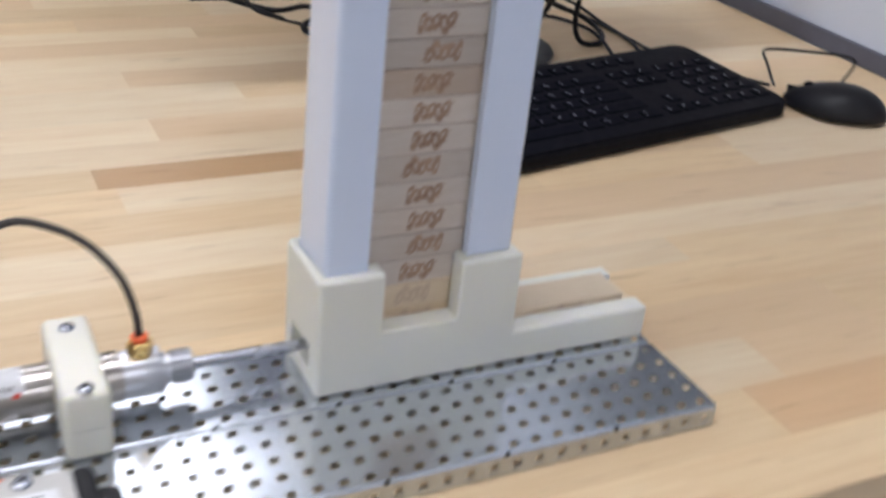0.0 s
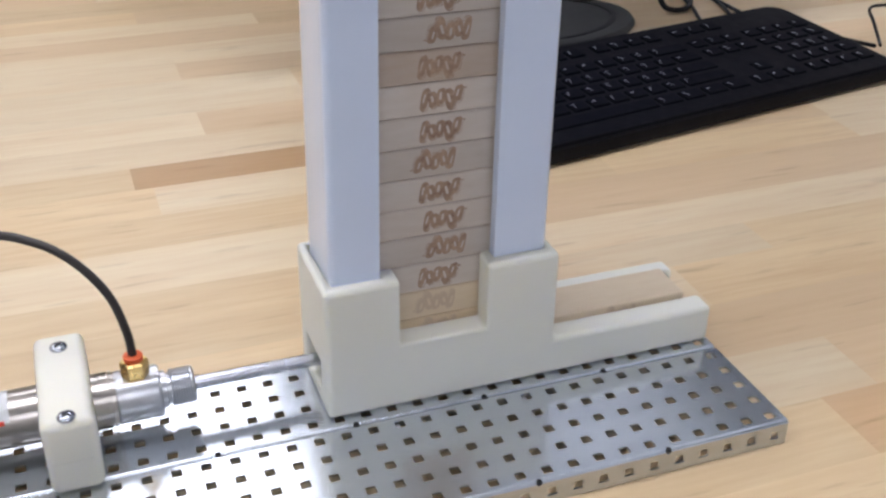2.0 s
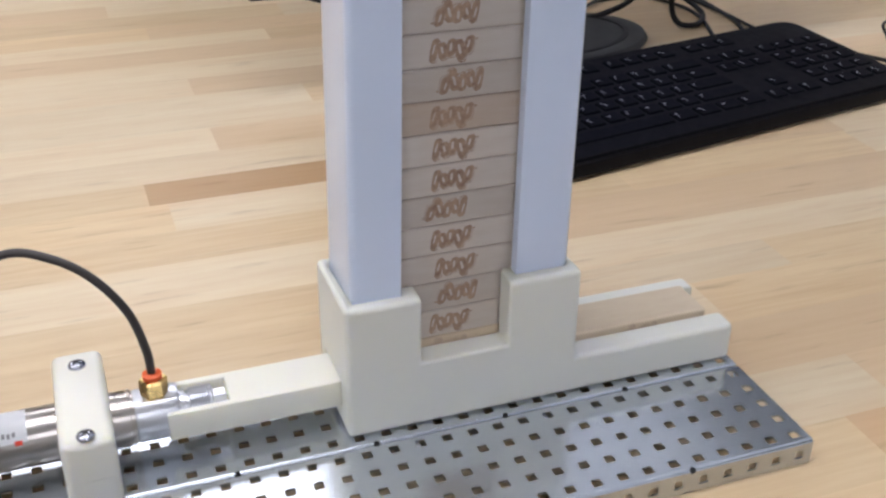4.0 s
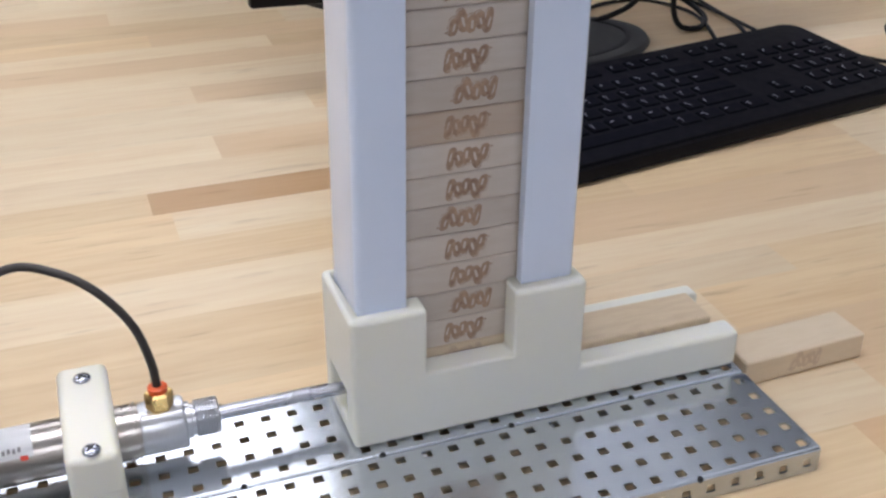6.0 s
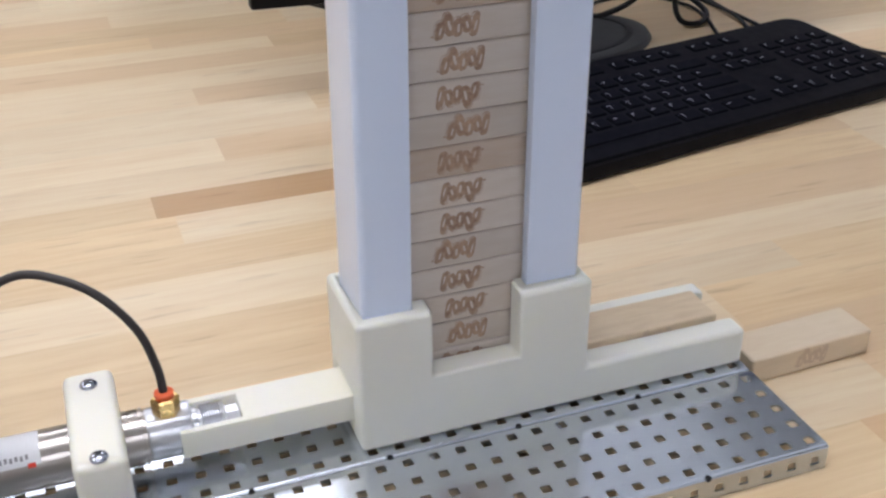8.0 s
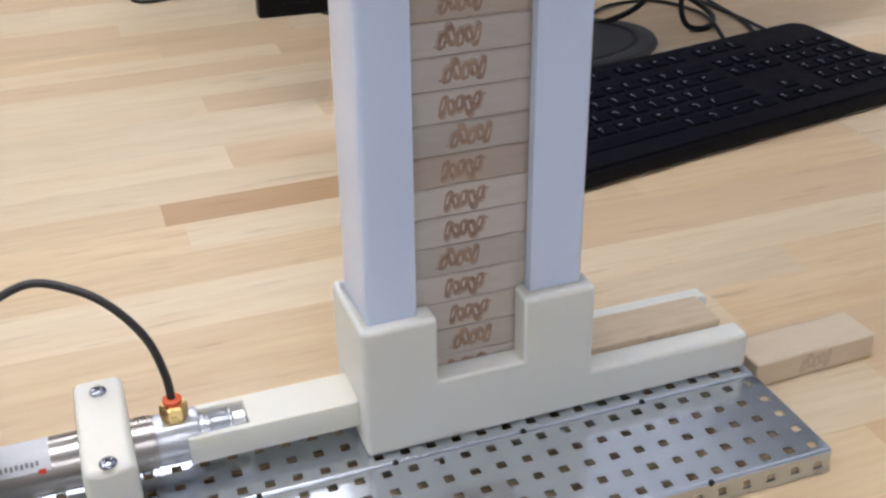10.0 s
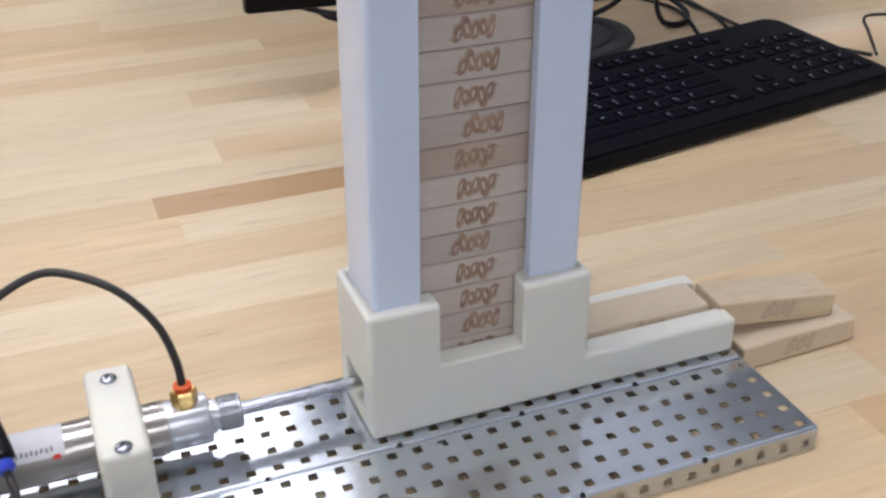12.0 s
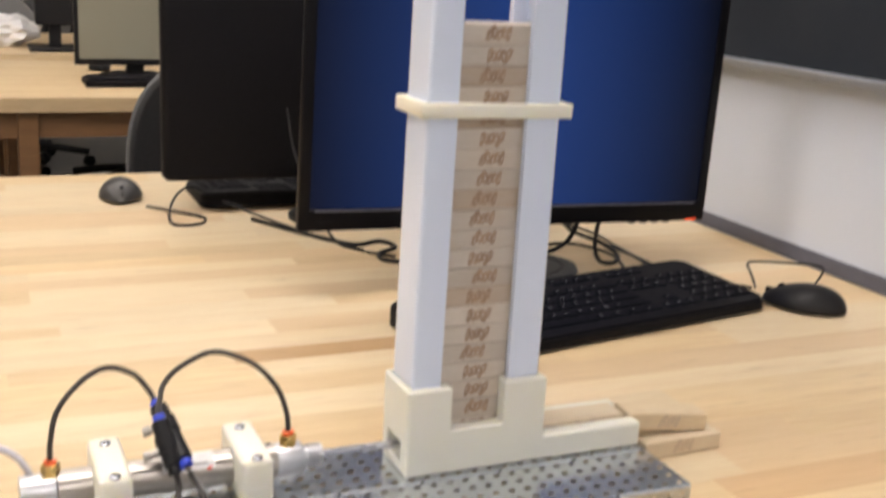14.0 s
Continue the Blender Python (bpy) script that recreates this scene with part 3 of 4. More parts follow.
def cylinder():
    ob = thing("air_cylinder", "stainless pneumatic cylinder with aluminium end caps", "air cylinder", (0, 0, 0))
    part("barrel", lathe((-0.312, CY, CZ), (1, 0, 0), ((0, 0.0126), (0.1440, 0.0126)), 48), STEEL, ob, "polished stainless barrel", True)
    part("crimp_ring", lathe((-0.1680, CY, CZ), (1, 0, 0), ((0, 0.0119), (0.0006, 0.0119), (0.0007, 0.0127), (0.0018, 0.0127), (0.0019, 0.0117), (0.0028, 0.0117)), 48), STEEL, ob, "", True)
    for a, b, name in ((-0.1655, -0.1455, "front_cap"), (-0.336, -0.312, "rear_cap")):
        bm = lathe((a, CY, CZ), (1, 0, 0), ((0, 0.0112), (0.0007, 0.0119), (b - a - 0.0009, 0.0119), (b - a, 0.0110)), 48)
        bm = carve(bm, [box(a - 0.01, b + 0.01, CY - 0.02, CY + 0.02, CZ + 0.0104, CZ + 0.03)], 0.0004)
        soft_edges(part(name, bm, ALU, ob, "machined aluminium end cap with a flat port face"), 35)
    thread = [(0, 0.0084), (0.0024, 0.0084), (0.0027, 0.0072), (0.0042, 0.0072), (0.0044, 0.0082)]
    for k in range(8):
        thread += [(0.0049 + k * 0.0011, 0.0087), (0.0054 + k * 0.0011, 0.0081)]
    thread += [(0.0142, 0.0085), (0.0150, 0.0076)]
    soft_edges(part("threaded_nose", lathe((-0.1456, CY, CZ), (1, 0, 0), thread, 32), ALU, ob, "threaded aluminium nose"), 25)
    lab = bmesh.new()
    n = 10
    for k in range(n + 1):
        a = radians(150 - 85 * k / n)
        for x in (-0.245, -0.2095):
            lab.verts.new((x, CY - 0.01272 * math.cos(a) * -1, CZ + 0.01272 * math.sin(a)))
    lab.verts.ensure_lookup_table()
    for k in range(n):
        lab.faces.new((lab.verts[2 * k], lab.verts[2 * k + 1], lab.verts[2 * k + 3], lab.verts[2 * k + 2]))
    label = part("label", lab, PAPER, ob, "white paper label with dark bars and a red dot")
    marks = [(130 - 1.6 * (k % 2), -0.2345 + 0.0021 * k, -0.2333 + 0.0021 * k, GREY_INK) for k in range(10)]
    for a0, x0, x1, m in marks + [(146, -0.2150, -0.2118, RED)]:
        bar = bmesh.new()
        vs = []
        for k in range(4):
            a = radians(a0 + k * 3.2)
            for x in (x0, x1):
                vs.append(bar.verts.new((x, CY + 0.01282 * math.cos(a), CZ + 0.01282 * math.sin(a))))
        for k in range(3):
            bar.faces.new((vs[2 * k], vs[2 * k + 1], vs[2 * k + 3], vs[2 * k + 2]))
        part("print_bar", bar, m, label)
    for x in (-0.1555, -0.3160):
        f = part("fitting", lathe((x, CY, CZ + 0.0096), (0, 0, 1), ((0, 0.0042), (0.001, 0.0060), (0.0035, 0.0062), (0.0085, 0.0062), (0.0095, 0.0054)), 6), BRASS, ob, "hexagonal brass push-in fitting")
        part("collet", lathe((x, CY, CZ + 0.0186), (0, 0, 1), ((0, 0.0036), (0.0006, 0.0043), (0.0026, 0.0043), (0.0032, 0.0034)), 20), ORANGE, f, "orange release collet", True)
    return ob


def screw(x, y, z, parent, r=0.0039):
    """A pan-head screw whose cross recess goes into the head."""
    head = lathe((0, 0, 0), (0, 0, 1), ((0, r), (0.0005, r), (0.0013, 0.86 * r), (0.0019, 0.55 * r), (0.0021, 0.2 * r)), 24)
    slot = 0.62 * r
    bm = carve(head, [box(-slot, slot, -0.00055, 0.00055, 0.0007, 0.01), box(-0.00055, 0.00055, -slot, slot, 0.00072, 0.01)])
    s = soft_edges(part("screw", bm, CHROME, parent, "zinc cross-head screw"), 40)
    s.matrix_local = pose(x, y, z, 0, 0, 35 + 900 * x)
    # ink-dark cross on the recess floor, painting in its shade
    part("drive", join(box(-slot, slot, -0.0005, 0.0005, 0.0007, 0.00085), box(-0.0005, 0.0005, -slot, slot, 0.0007, 0.00087)), INK, s)


def bracket(x0, x1):
    ob = thing("cylinder_clamp", "ivory printed clamp block holding the air cylinder", "clamp", (0, 0, 0), "cylinder clamps")
    ya, yb, top = -0.0050, 0.0645, 0.0500
    bore = ((0, 0.0127), (0.05, 0.0127))
    for name, z0, z1 in (("lower_half", 0.0301, 0.2), ("upper_half", -0.2, 0.0303)):
        bm = carve(box(x0, x1, ya, yb, PLATE + 0.0002, top, 0.0038, 4), [lathe((x0 - 0.01, CY, CZ), (1, 0, 0), bore, 40), box(x0 - 0.1, x1 + 0.1, -0.2, 0.2, z0, z1)])
        soft_edges(part(name, bm, CREAM, ob), 40, 4e-5)
    screw((x0 + x1) / 2, -0.0005, top, ob)
    screw((x0 + x1) / 2, 0.0520, top, ob)


def tubing():
    f1 = (-0.1555, CY, CZ + 0.0205)
    f2 = (-0.3160, CY, CZ + 0.0205)
    # where each flow control begins and ends: the rear tube feeds the first, the front tube the second
    a0, a1 = Vector((-0.2455, 0.0480, 0.0790)), Vector((-0.2325, 0.0015, 0.0500))
    b0, b1 = Vector((-0.2465, 0.0300, 0.0765)), Vector((-0.2400, 0.0020, 0.0450))
    tagged(part("air_tube", sweep([f1, (-0.1566, CY, 0.065), (-0.1617, CY + 0.005, 0.0818), (-0.1735, 0.044, 0.0970), (-0.1880, 0.0520, 0.1046), (-0.2060, 0.058, 0.1073), (-0.2280, 0.0580, 0.0975), (-0.2390, 0.0535, 0.0882), (-0.2430, 0.0430, 0.0825), b0 + Vector((0.0008, 0.004, 0.002)), b0], 0.0019, 12), TUBE, None, "", True),
           "black air tube looping from the front cylinder port", "air tube", "air tubes")
    tagged(part("air_tube", sweep([f2, (-0.3155, CY, 0.064), (-0.310, CY + 0.005, 0.084), (-0.2940, 0.047, 0.0990), (-0.2760, 0.058, 0.1030), (-0.2590, 0.0580, 0.0970), (-0.2495, 0.0550, 0.0862), a0], 0.0019, 12), TUBE, None, "", True),
           "black air tube looping from the rear cylinder port", "air tube", "air tubes")
    tagged(part("supply_tube", sweep([(-0.50, 0.120, 0.0026), (-0.455, 0.100, 0.0050), (-0.420, 0.080, 0.0300), (-0.385, 0.062, 0.0540), (-0.354, 0.056, 0.0560), (-0.338, 0.055, 0.0490), (-0.328, 0.055, 0.0330), (-0.323, 0.055, 0.0150)], 0.0024, 12), CLEAR_TUBE, None, "", True),
           "pale milky supply tube running down behind the air cylinder", "air tube")
    ob = thing("flow_controls", "pair of black inline flow control valves with blue collars", "flow control", (0, 0, 0))
    for p, e, end, knob, tail in ((a0, a1, Vector((-0.2288, -0.0376, 0.0385)), 0.021, BLUE), (b0, b1, Vector((-0.2440, -0.0372, 0.0385)), 0.025, BLACK)):
        n = (e - p).length
        d = (e - p) / n
        part("collar", lathe(p, d, ((0, 0.0035), (0.001, 0.0042), (0.005, 0.0042), (0.006, 0.0036)), 18), BLUE, ob, "blue release collar", True)
        v = part("valve_body", lathe(p + d * 0.0048, d, ((0, 0.0050), (0.001, 0.0062), (0.011, 0.0062), (0.0112, 0.0072), (0.023, 0.0072), (0.0232, 0.0062), (n - 0.0108, 0.0060), (n - 0.0098, 0.0050)), 20), BLACK, ob, "", True)
        part("needle_screw", lathe(p + d * knob, Vector((-0.9, 0.05, -0.22)), ((0, 0.0036), (0.009, 0.0036), (0.0092, 0.0024), (0.011, 0.0024), (0.0112, 0.0034), (0.0160, 0.0034), (0.0166, 0.0028)), 14), STEEL, v, "knurled steel adjusting screw")
        part("collar", lathe(e - d * 0.005, d, ((0, 0.0038), (0.001, 0.0044), (0.004, 0.0044), (0.005, 0.0036)), 18), tail, ob, "", True)
        tagged(part("air_tube", sweep([e - d * 0.004, e + d * 0.008, end + Vector((0, 0.006, 0.007)), end], 0.0019, 12), TUBE, None, "", True), "short black air tube down to the solenoid valve", "air tube", "air tubes")


def solenoid():
    ob = thing("solenoid_valve", "grey solenoid valve with white label and black end cap", "solenoid valve", (0, 0, 0))
    soft_edges(part("body", box(-0.300, -0.199, -0.0700, -0.0400, PLATE + 0.0002, 0.0400, 0.0012), VALVE, ob), 40)
    soft_edges(part("end_cap", box(-0.199, -0.190, -0.0695, -0.0405, PLATE + 0.001, 0.0410, 0.003, 3), BLACK, ob, "black plastic end cap"), 40)
    part("button", lathe((-0.190, -0.055, 0.028), (1, 0, 0), ((0, 0.0080), (0.008, 0.0078), (0.009, 0.0065)), 24), BLACK, ob, "round black end button", True)
    for x in (-0.2530, -0.2186):
        screw(x, -0.0440, 0.0400, ob, 0.0044)
    lab = part("label", box(-0.262, -0.206, -0.0675, -0.0515, 0.0400, 0.0402), PAPER, ob, "white printed label with dark bars")
    for k in range(4):
        part("print_bar", box(-0.258, -0.258 + (0.022, 0.030, 0.018, 0.026)[k], -0.0555 - 0.003 * k, -0.0545 - 0.003 * k, 0.0402, 0.0403), INK, lab)
        part("print_bar", box(-0.226, -0.226 + (0.014, 0.010, 0.016, 0.012)[k], -0.0555 - 0.003 * k, -0.0545 - 0.003 * k, 0.0402, 0.0403), INK, lab)
    soft_edges(part("port_block", box(-0.255, -0.219, -0.0401, -0.0325, PLATE + 0.0002, 0.0365, 0.001), VALVE, ob), 40)
    for x in (-0.2440, -0.2288):
        part("port_collet", lathe((x, -0.0374, 0.0365), (0, 0, 1), ((-0.002, 0.0030), (0.0016, 0.0030), (0.0020, 0.0026)), 16), ORANGE, ob, "red-orange port collet", True)


# ---- computers ----
def keyboard(name, m, label):
    ob = thing(name, label, "keyboard")
    W, D = 0.436, 0.150
    bm = bmesh.new()
    pts = []
    r = 0.018
    for cx, cy, a0 in ((W - r, r, -90), (W - r, D - r, 0), (r, D - r, 90), (r, r, 180)):
        for k in range(5):
            a = radians(a0 + 90 * k / 4)
            pts.append((cx + r * math.cos(a), cy + r * math.sin(a)))
    body = prism(pts, 0.003, 0.016, "z")
    for v in body.verts:
        if v.co.z > 0.01:
            v.co.z += 0.010 * v.co.y / D
    bmesh.ops.bevel(body, geom=[e for e in body.edges if all(v.co.z > 0.01 for v in e.verts)], offset=0.003, segments=2, affect="EDGES")
    soft_edges(part("case", body, BLACK_MATT, ob), 40)
    meshes = {}

    # printed marks: (x, y, width, depth) bars in millimetres from the key's near corner
    PRINTS = (((4.2, 11.0, 2.9, 0.7), (6.9, 6.4, 0.5, 4.4)), ((4.0, 7.0, 0.5, 4.6), (4.8, 11.2, 2.0, 0.6)), ((4.4, 9.8, 3.4, 0.9),), ((4.0, 11.2, 3.2, 0.6), (5.6, 6.2, 0.45, 4.2)))
    order = random.Random(12)

    def key(x, y, w, d=0.0165):
        k = (round(w, 4), order.randrange(4))
        if k not in meshes:
            b = prism([(0.0006, 0.0006), (w - 0.0006, 0.0006), (w - 0.0006, d - 0.0006), (0.0006, d - 0.0006)], 0, 0.0052, "z")
            for v in b.verts:
                if v.co.z > 0.003:
                    v.co.x = w / 2 + (v.co.x - w / 2) * (1 - 0.0040 / w)
                    v.co.y = d / 2 + 0.0005 + (v.co.y - d / 2) * 0.78
            if w < 0.06:
                for px, py, pw, pd in PRINTS[k[1]]:
                    q = [b.verts.new((u / 1000, v / 1000, 0.00526)) for u, v in ((px, py), (px + pw, py), (px + pw, py + pd), (px, py + pd))]
                    b.faces.new(q).material_index = 1
            meshes[k] = finish("key", b, (KEYCAP, LEGEND), False)
        o = new("key", meshes[k])
        o.parent = ob
        o.location = (x, y, 0.0126 + 0.010 * y / D)
        o.rotation_euler = (math.atan2(0.010, D), 0, 0)

    U = 0.01835
    left = 0.010
    rows = [
        [1.25, 1.25, 1.25, 6.25, 1.25, 1.25, 1.25, 1.25],
        [2.25] + [1] * 10 + [2.75],
        [1.75] + [1] * 11 + [2.25],
        [1.5] + [1] * 12 + [1.5],
        [1] * 13 + [2],
    ]
    for j, row in enumerate(rows):
        x = left
        for w in row:
            key(x, 0.018 + j * 0.0190, w * U)
            x += w * U
    fy = 0.018 + 5 * 0.0190 + 0.007
    for k in range(13):
        key(left + (k + (1 if k else 0) + (k - 1) // 4 * 0.45 * (k > 0)) * U * 0.985, fy, U * 0.98)
    nx = left + 15 * U + 0.006
    for k in range(3):
        for j in (3, 4):
            key(nx + k * U, 0.018 + j * 0.0190, U)
        key(nx + k * U, 0.018, U)
        key(nx + k * U, fy, U)
    key(nx + U, 0.018 + 0.0190, U)
    px = nx + 3 * U + 0.006
    for k in range(4):
        for j in range(5):
            key(px + k * U, 0.018 + j * 0.0190, U)
    ob.matrix_world = m
    return ob


def mouse(m, label, grey=False):
    ob = thing("mouse", label, "mouse")
    bm = bmesh.new()
    bmesh.ops.create_uvsphere(bm, u_segments=32, v_segments=20, radius=1)
    for v in bm.verts:
        x, y, z = v.co
        wx = 0.030 * (1 + 0.08 * math.cos(y * 3.0)) * (1 - 0.10 * (y > 0) * y)
        z = z * (0.0265 if z > 0 else 0.004) * (1 - 0.22 * y)
        v.co = Vector((x * wx, y * 0.0495, z + 0.0045))
    part("shell", bm, material("mouse_shell", (0.045, 0.043, 0.042), 0.4) if grey else BLACK, ob, "", True)
    part("wheel", lathe((-0.003, 0.027, 0.0208), (1, 0, 0), ((0, 0.0045), (0.0005, 0.0055), (0.0055, 0.0055), (0.006, 0.0045)), 20), BLACK_MATT, ob, "ribbed scroll wheel", True)
    part("button_gap", box(-0.0006, 0.0006, 0.033, 0.046, 0.012, 0.0192), SHADOW_HOLE, ob)
    ob.matrix_world = m
    return ob


def monitor():
    ob = thing("monitor", "black widescreen monitor showing a dark blue screen", "monitor", (0.2470, 0.47, 0))
    head = new("display")
    head.empty_display_size = 0.01
    head.parent = ob
    head.matrix_local = pose(0, 0, 0.079) @ pose(0, 0, 0, 0, 1.3, 0) @ pose(0, 0, -0.079)
    W, Z0, Z1 = 0.2715, 0.0757, 0.4137
    frame_ = carve(box(-W, W, 0, 0.012, Z0, Z1, 0.003), [box(-W + 0.013, W - 0.013, -0.01, 0.0035, Z0 + 0.025, Z1 - 0.014)])
    soft_edges(part("bezel", frame_, GLOSS, head, "glossy black bezel"), 40)
    sc = part("screen", box(-W + 0.0132, W - 0.0132, -0.0005, 0.0005, -0.1493, 0.1493), SCREEN, head, "dark blue lit screen")
    sc.location = (0, 0.003, (Z0 + Z1) / 2 + 0.0055)
    soft_edges(part("back_shell", box(-W + 0.045, W - 0.045, 0.0122, 0.055, Z0 + 0.04, Z1 - 0.04, 0.018, 3), BLACK_MATT, head), 40)
    part("power_led", box(W - 0.029, W - 0.013, -0.0010, 0.0, Z0 + 0.0015, Z0 + 0.0034), LED, head, "orange-red glowing power light")
    part("screen_lip", box(-W + 0.019, W - 0.019, -0.0010, 0.0002, Z0 + 0.0225, Z0 + 0.0245), COVE, head, "thin grey lip under the screen")
    part("maker_mark", box(-W + 0.020, -W + 0.042, -0.0006, 0.0, Z0 + 0.009, Z0 + 0.0115), BLACK_MATT, head, "faint grey printed bar")
    for k in range(4):
        part("button", box(W - 0.110 + k * 0.017, W - 0.101 + k * 0.017, 0.004, 0.012, Z0 - 0.0022, Z0 + 0.0002, 0.0006), BLACK, head)
    soft_edges(part("neck", box(-0.035, 0.035, 0.057, 0.080, 0.010, 0.24, 0.006), BLACK, ob), 40)
    def oval(rings):
        bm = lathe((0, 0, 0), (0, 0, 1), rings, 56)
        for v in bm.verts:
            v.co.x *= 1.15
            v.co.y *= 0.76
            v.co += Vector((0.0015, 0.058, 0))
        return bm
    base = soft_edges(part("stand_base", oval(((0.0005, 0.098), (0.004, 0.100), (0.009, 0.097), (0.0105, 0.090), (0.0098, 0.082))), DISH, ob, "round dull grey stand base with a sloping rim"), 25)
    soft_edges(part("rim_groove", oval(((0.0090, 0.0835), (0.0107, 0.0833), (0.0109, 0.0790), (0.0100, 0.0785))), BLACK, base, "thin black ring"), 25)
    soft_edges(part("base_dish", oval(((0.0085, 0.0780), (0.0101, 0.0775), (0.0106, 0.02))), DISH, base, "dull grey inner dish"), 25)


def rear_monitor():
    ob = thing("rear_monitor", "matt black back of a monitor facing away", "monitor", (0.15, 0.885, 0))
    W, Z0, Z1 = 0.250, 0.055, 0.343
    soft_edges(part("back_shell", box(-W, W, 0, 0.03, Z0, Z1, 0.010, 3), BLACK_MATT, ob), 40)
    part("front_bezel", box(-W + 0.002, W - 0.002, 0.030, 0.040, Z0 + 0.002, Z1 - 0.002, 0.003), BLACK, ob)
    soft_edges(part("neck", box(-0.03, 0.03, -0.02, 0.0, 0.008, 0.2, 0.005), BLACK, ob), 40)
    soft_edges(part("stand_base", lathe((0, -0.03, 0), (0, 0, 1), ((0.0005, 0.075), (0.006, 0.075), (0.010, 0.066)), 40), BLACK, ob), 25)


def cords():
    def cord(points, r, label):
        tagged(part("cord", sweep(points, r, 8), BLACK, None, "", True), label, "cable", "loose cables")
    z = 0.0030
    cord([(0.403, 0.532, 0.085), (0.399, 0.536, 0.03), (0.405, 0.531, 0.006), (0.425, 0.527, z), (0.446, 0.552, 0.005), (0.440, 0.588, 0.014), (0.400, 0.592, 0.030), (0.360, 0.562, 0.058), (0.340, 0.540, 0.09)], 0.0028, "thick black monitor cable looping under the screen")
    cord([(0.371, 0.530, 0.088), (0.364, 0.535, 0.045), (0.348, 0.550, 0.020), (0.305, 0.575, 0.004), (0.265, 0.63, z)], 0.0030, "thick black monitor cable sloping down behind the stand")
    cord([(0.451, 0.440, 0.010), (0.454, 0.480, z), (0.468, 0.53, z), (0.474, 0.60, z), (0.481, 0.68, z), (0.455, 0.80, z)], 0.0019, "thin black cable running straight back from the keyboard")
    cord([(0.412, 0.440, 0.010), (0.418, 0.480, z), (0.437, 0.535, z), (0.443, 0.580, z), (0.420, 0.628, z), (0.370, 0.630, z), (0.330, 0.605, z), (0.285, 0.61, z)], 0.0019, "thin black keyboard cable curving behind the stand")
    cord([(0.455, 0.700, z), (0.470, 0.56, z), (0.474, 0.470, z), (0.490, 0.436, z), (0.518, 0.402, z), (0.512, 0.372, 0.010), (0.510, 0.352, 0.014)], 0.0018, "thin black mouse cable beside the keyboard")
    cord([(0.516, 0.352, 0.014), (0.532, 0.372, 0.010), (0.545, 0.398, 0.018), (0.552, 0.414, 0.024), (0.566, 0.416, 0.026), (0.598, 0.398, 0.027), (0.630, 0.378, 0.027), (0.638, 0.372, 0.022), (0.632, 0.370, 0.012), (0.622, 0.368, z)], 0.0015, "thin black mouse cable raised in a loop")
    cord([(-0.115, 0.955, 0.006), (-0.075, 0.925, z), (-0.045, 0.88, z), (-0.060, 0.845, z), (-0.095, 0.86, z), (-0.08, 0.93, 0.02), (-0.045, 0.97, 0.03), (0.0, 0.93, 0.012), (0.06, 0.80, z), (0.12, 0.66, z)], 0.0019, "thin black mouse cable crossing itself on the table")
    cord([(0.075, 0.880, 0.16), (0.078, 0.845, 0.10), (0.088, 0.78, 0.045), (0.10, 0.70, z), (0.15, 0.62, z)], 0.0020, "black cable hanging from the rear monitor")
    cord([(0.02, 0.86, z), (0.067, 0.767, z), (0.116, 0.693, z), (0.158, 0.700, z), (0.168, 0.665, z), (0.136, 0.640, z), (0.132, 0.608, z), (0.165, 0.590, z), (0.22, 0.575, 0.006)], 0.0028, "thick black cable snaking on the table behind the screen")


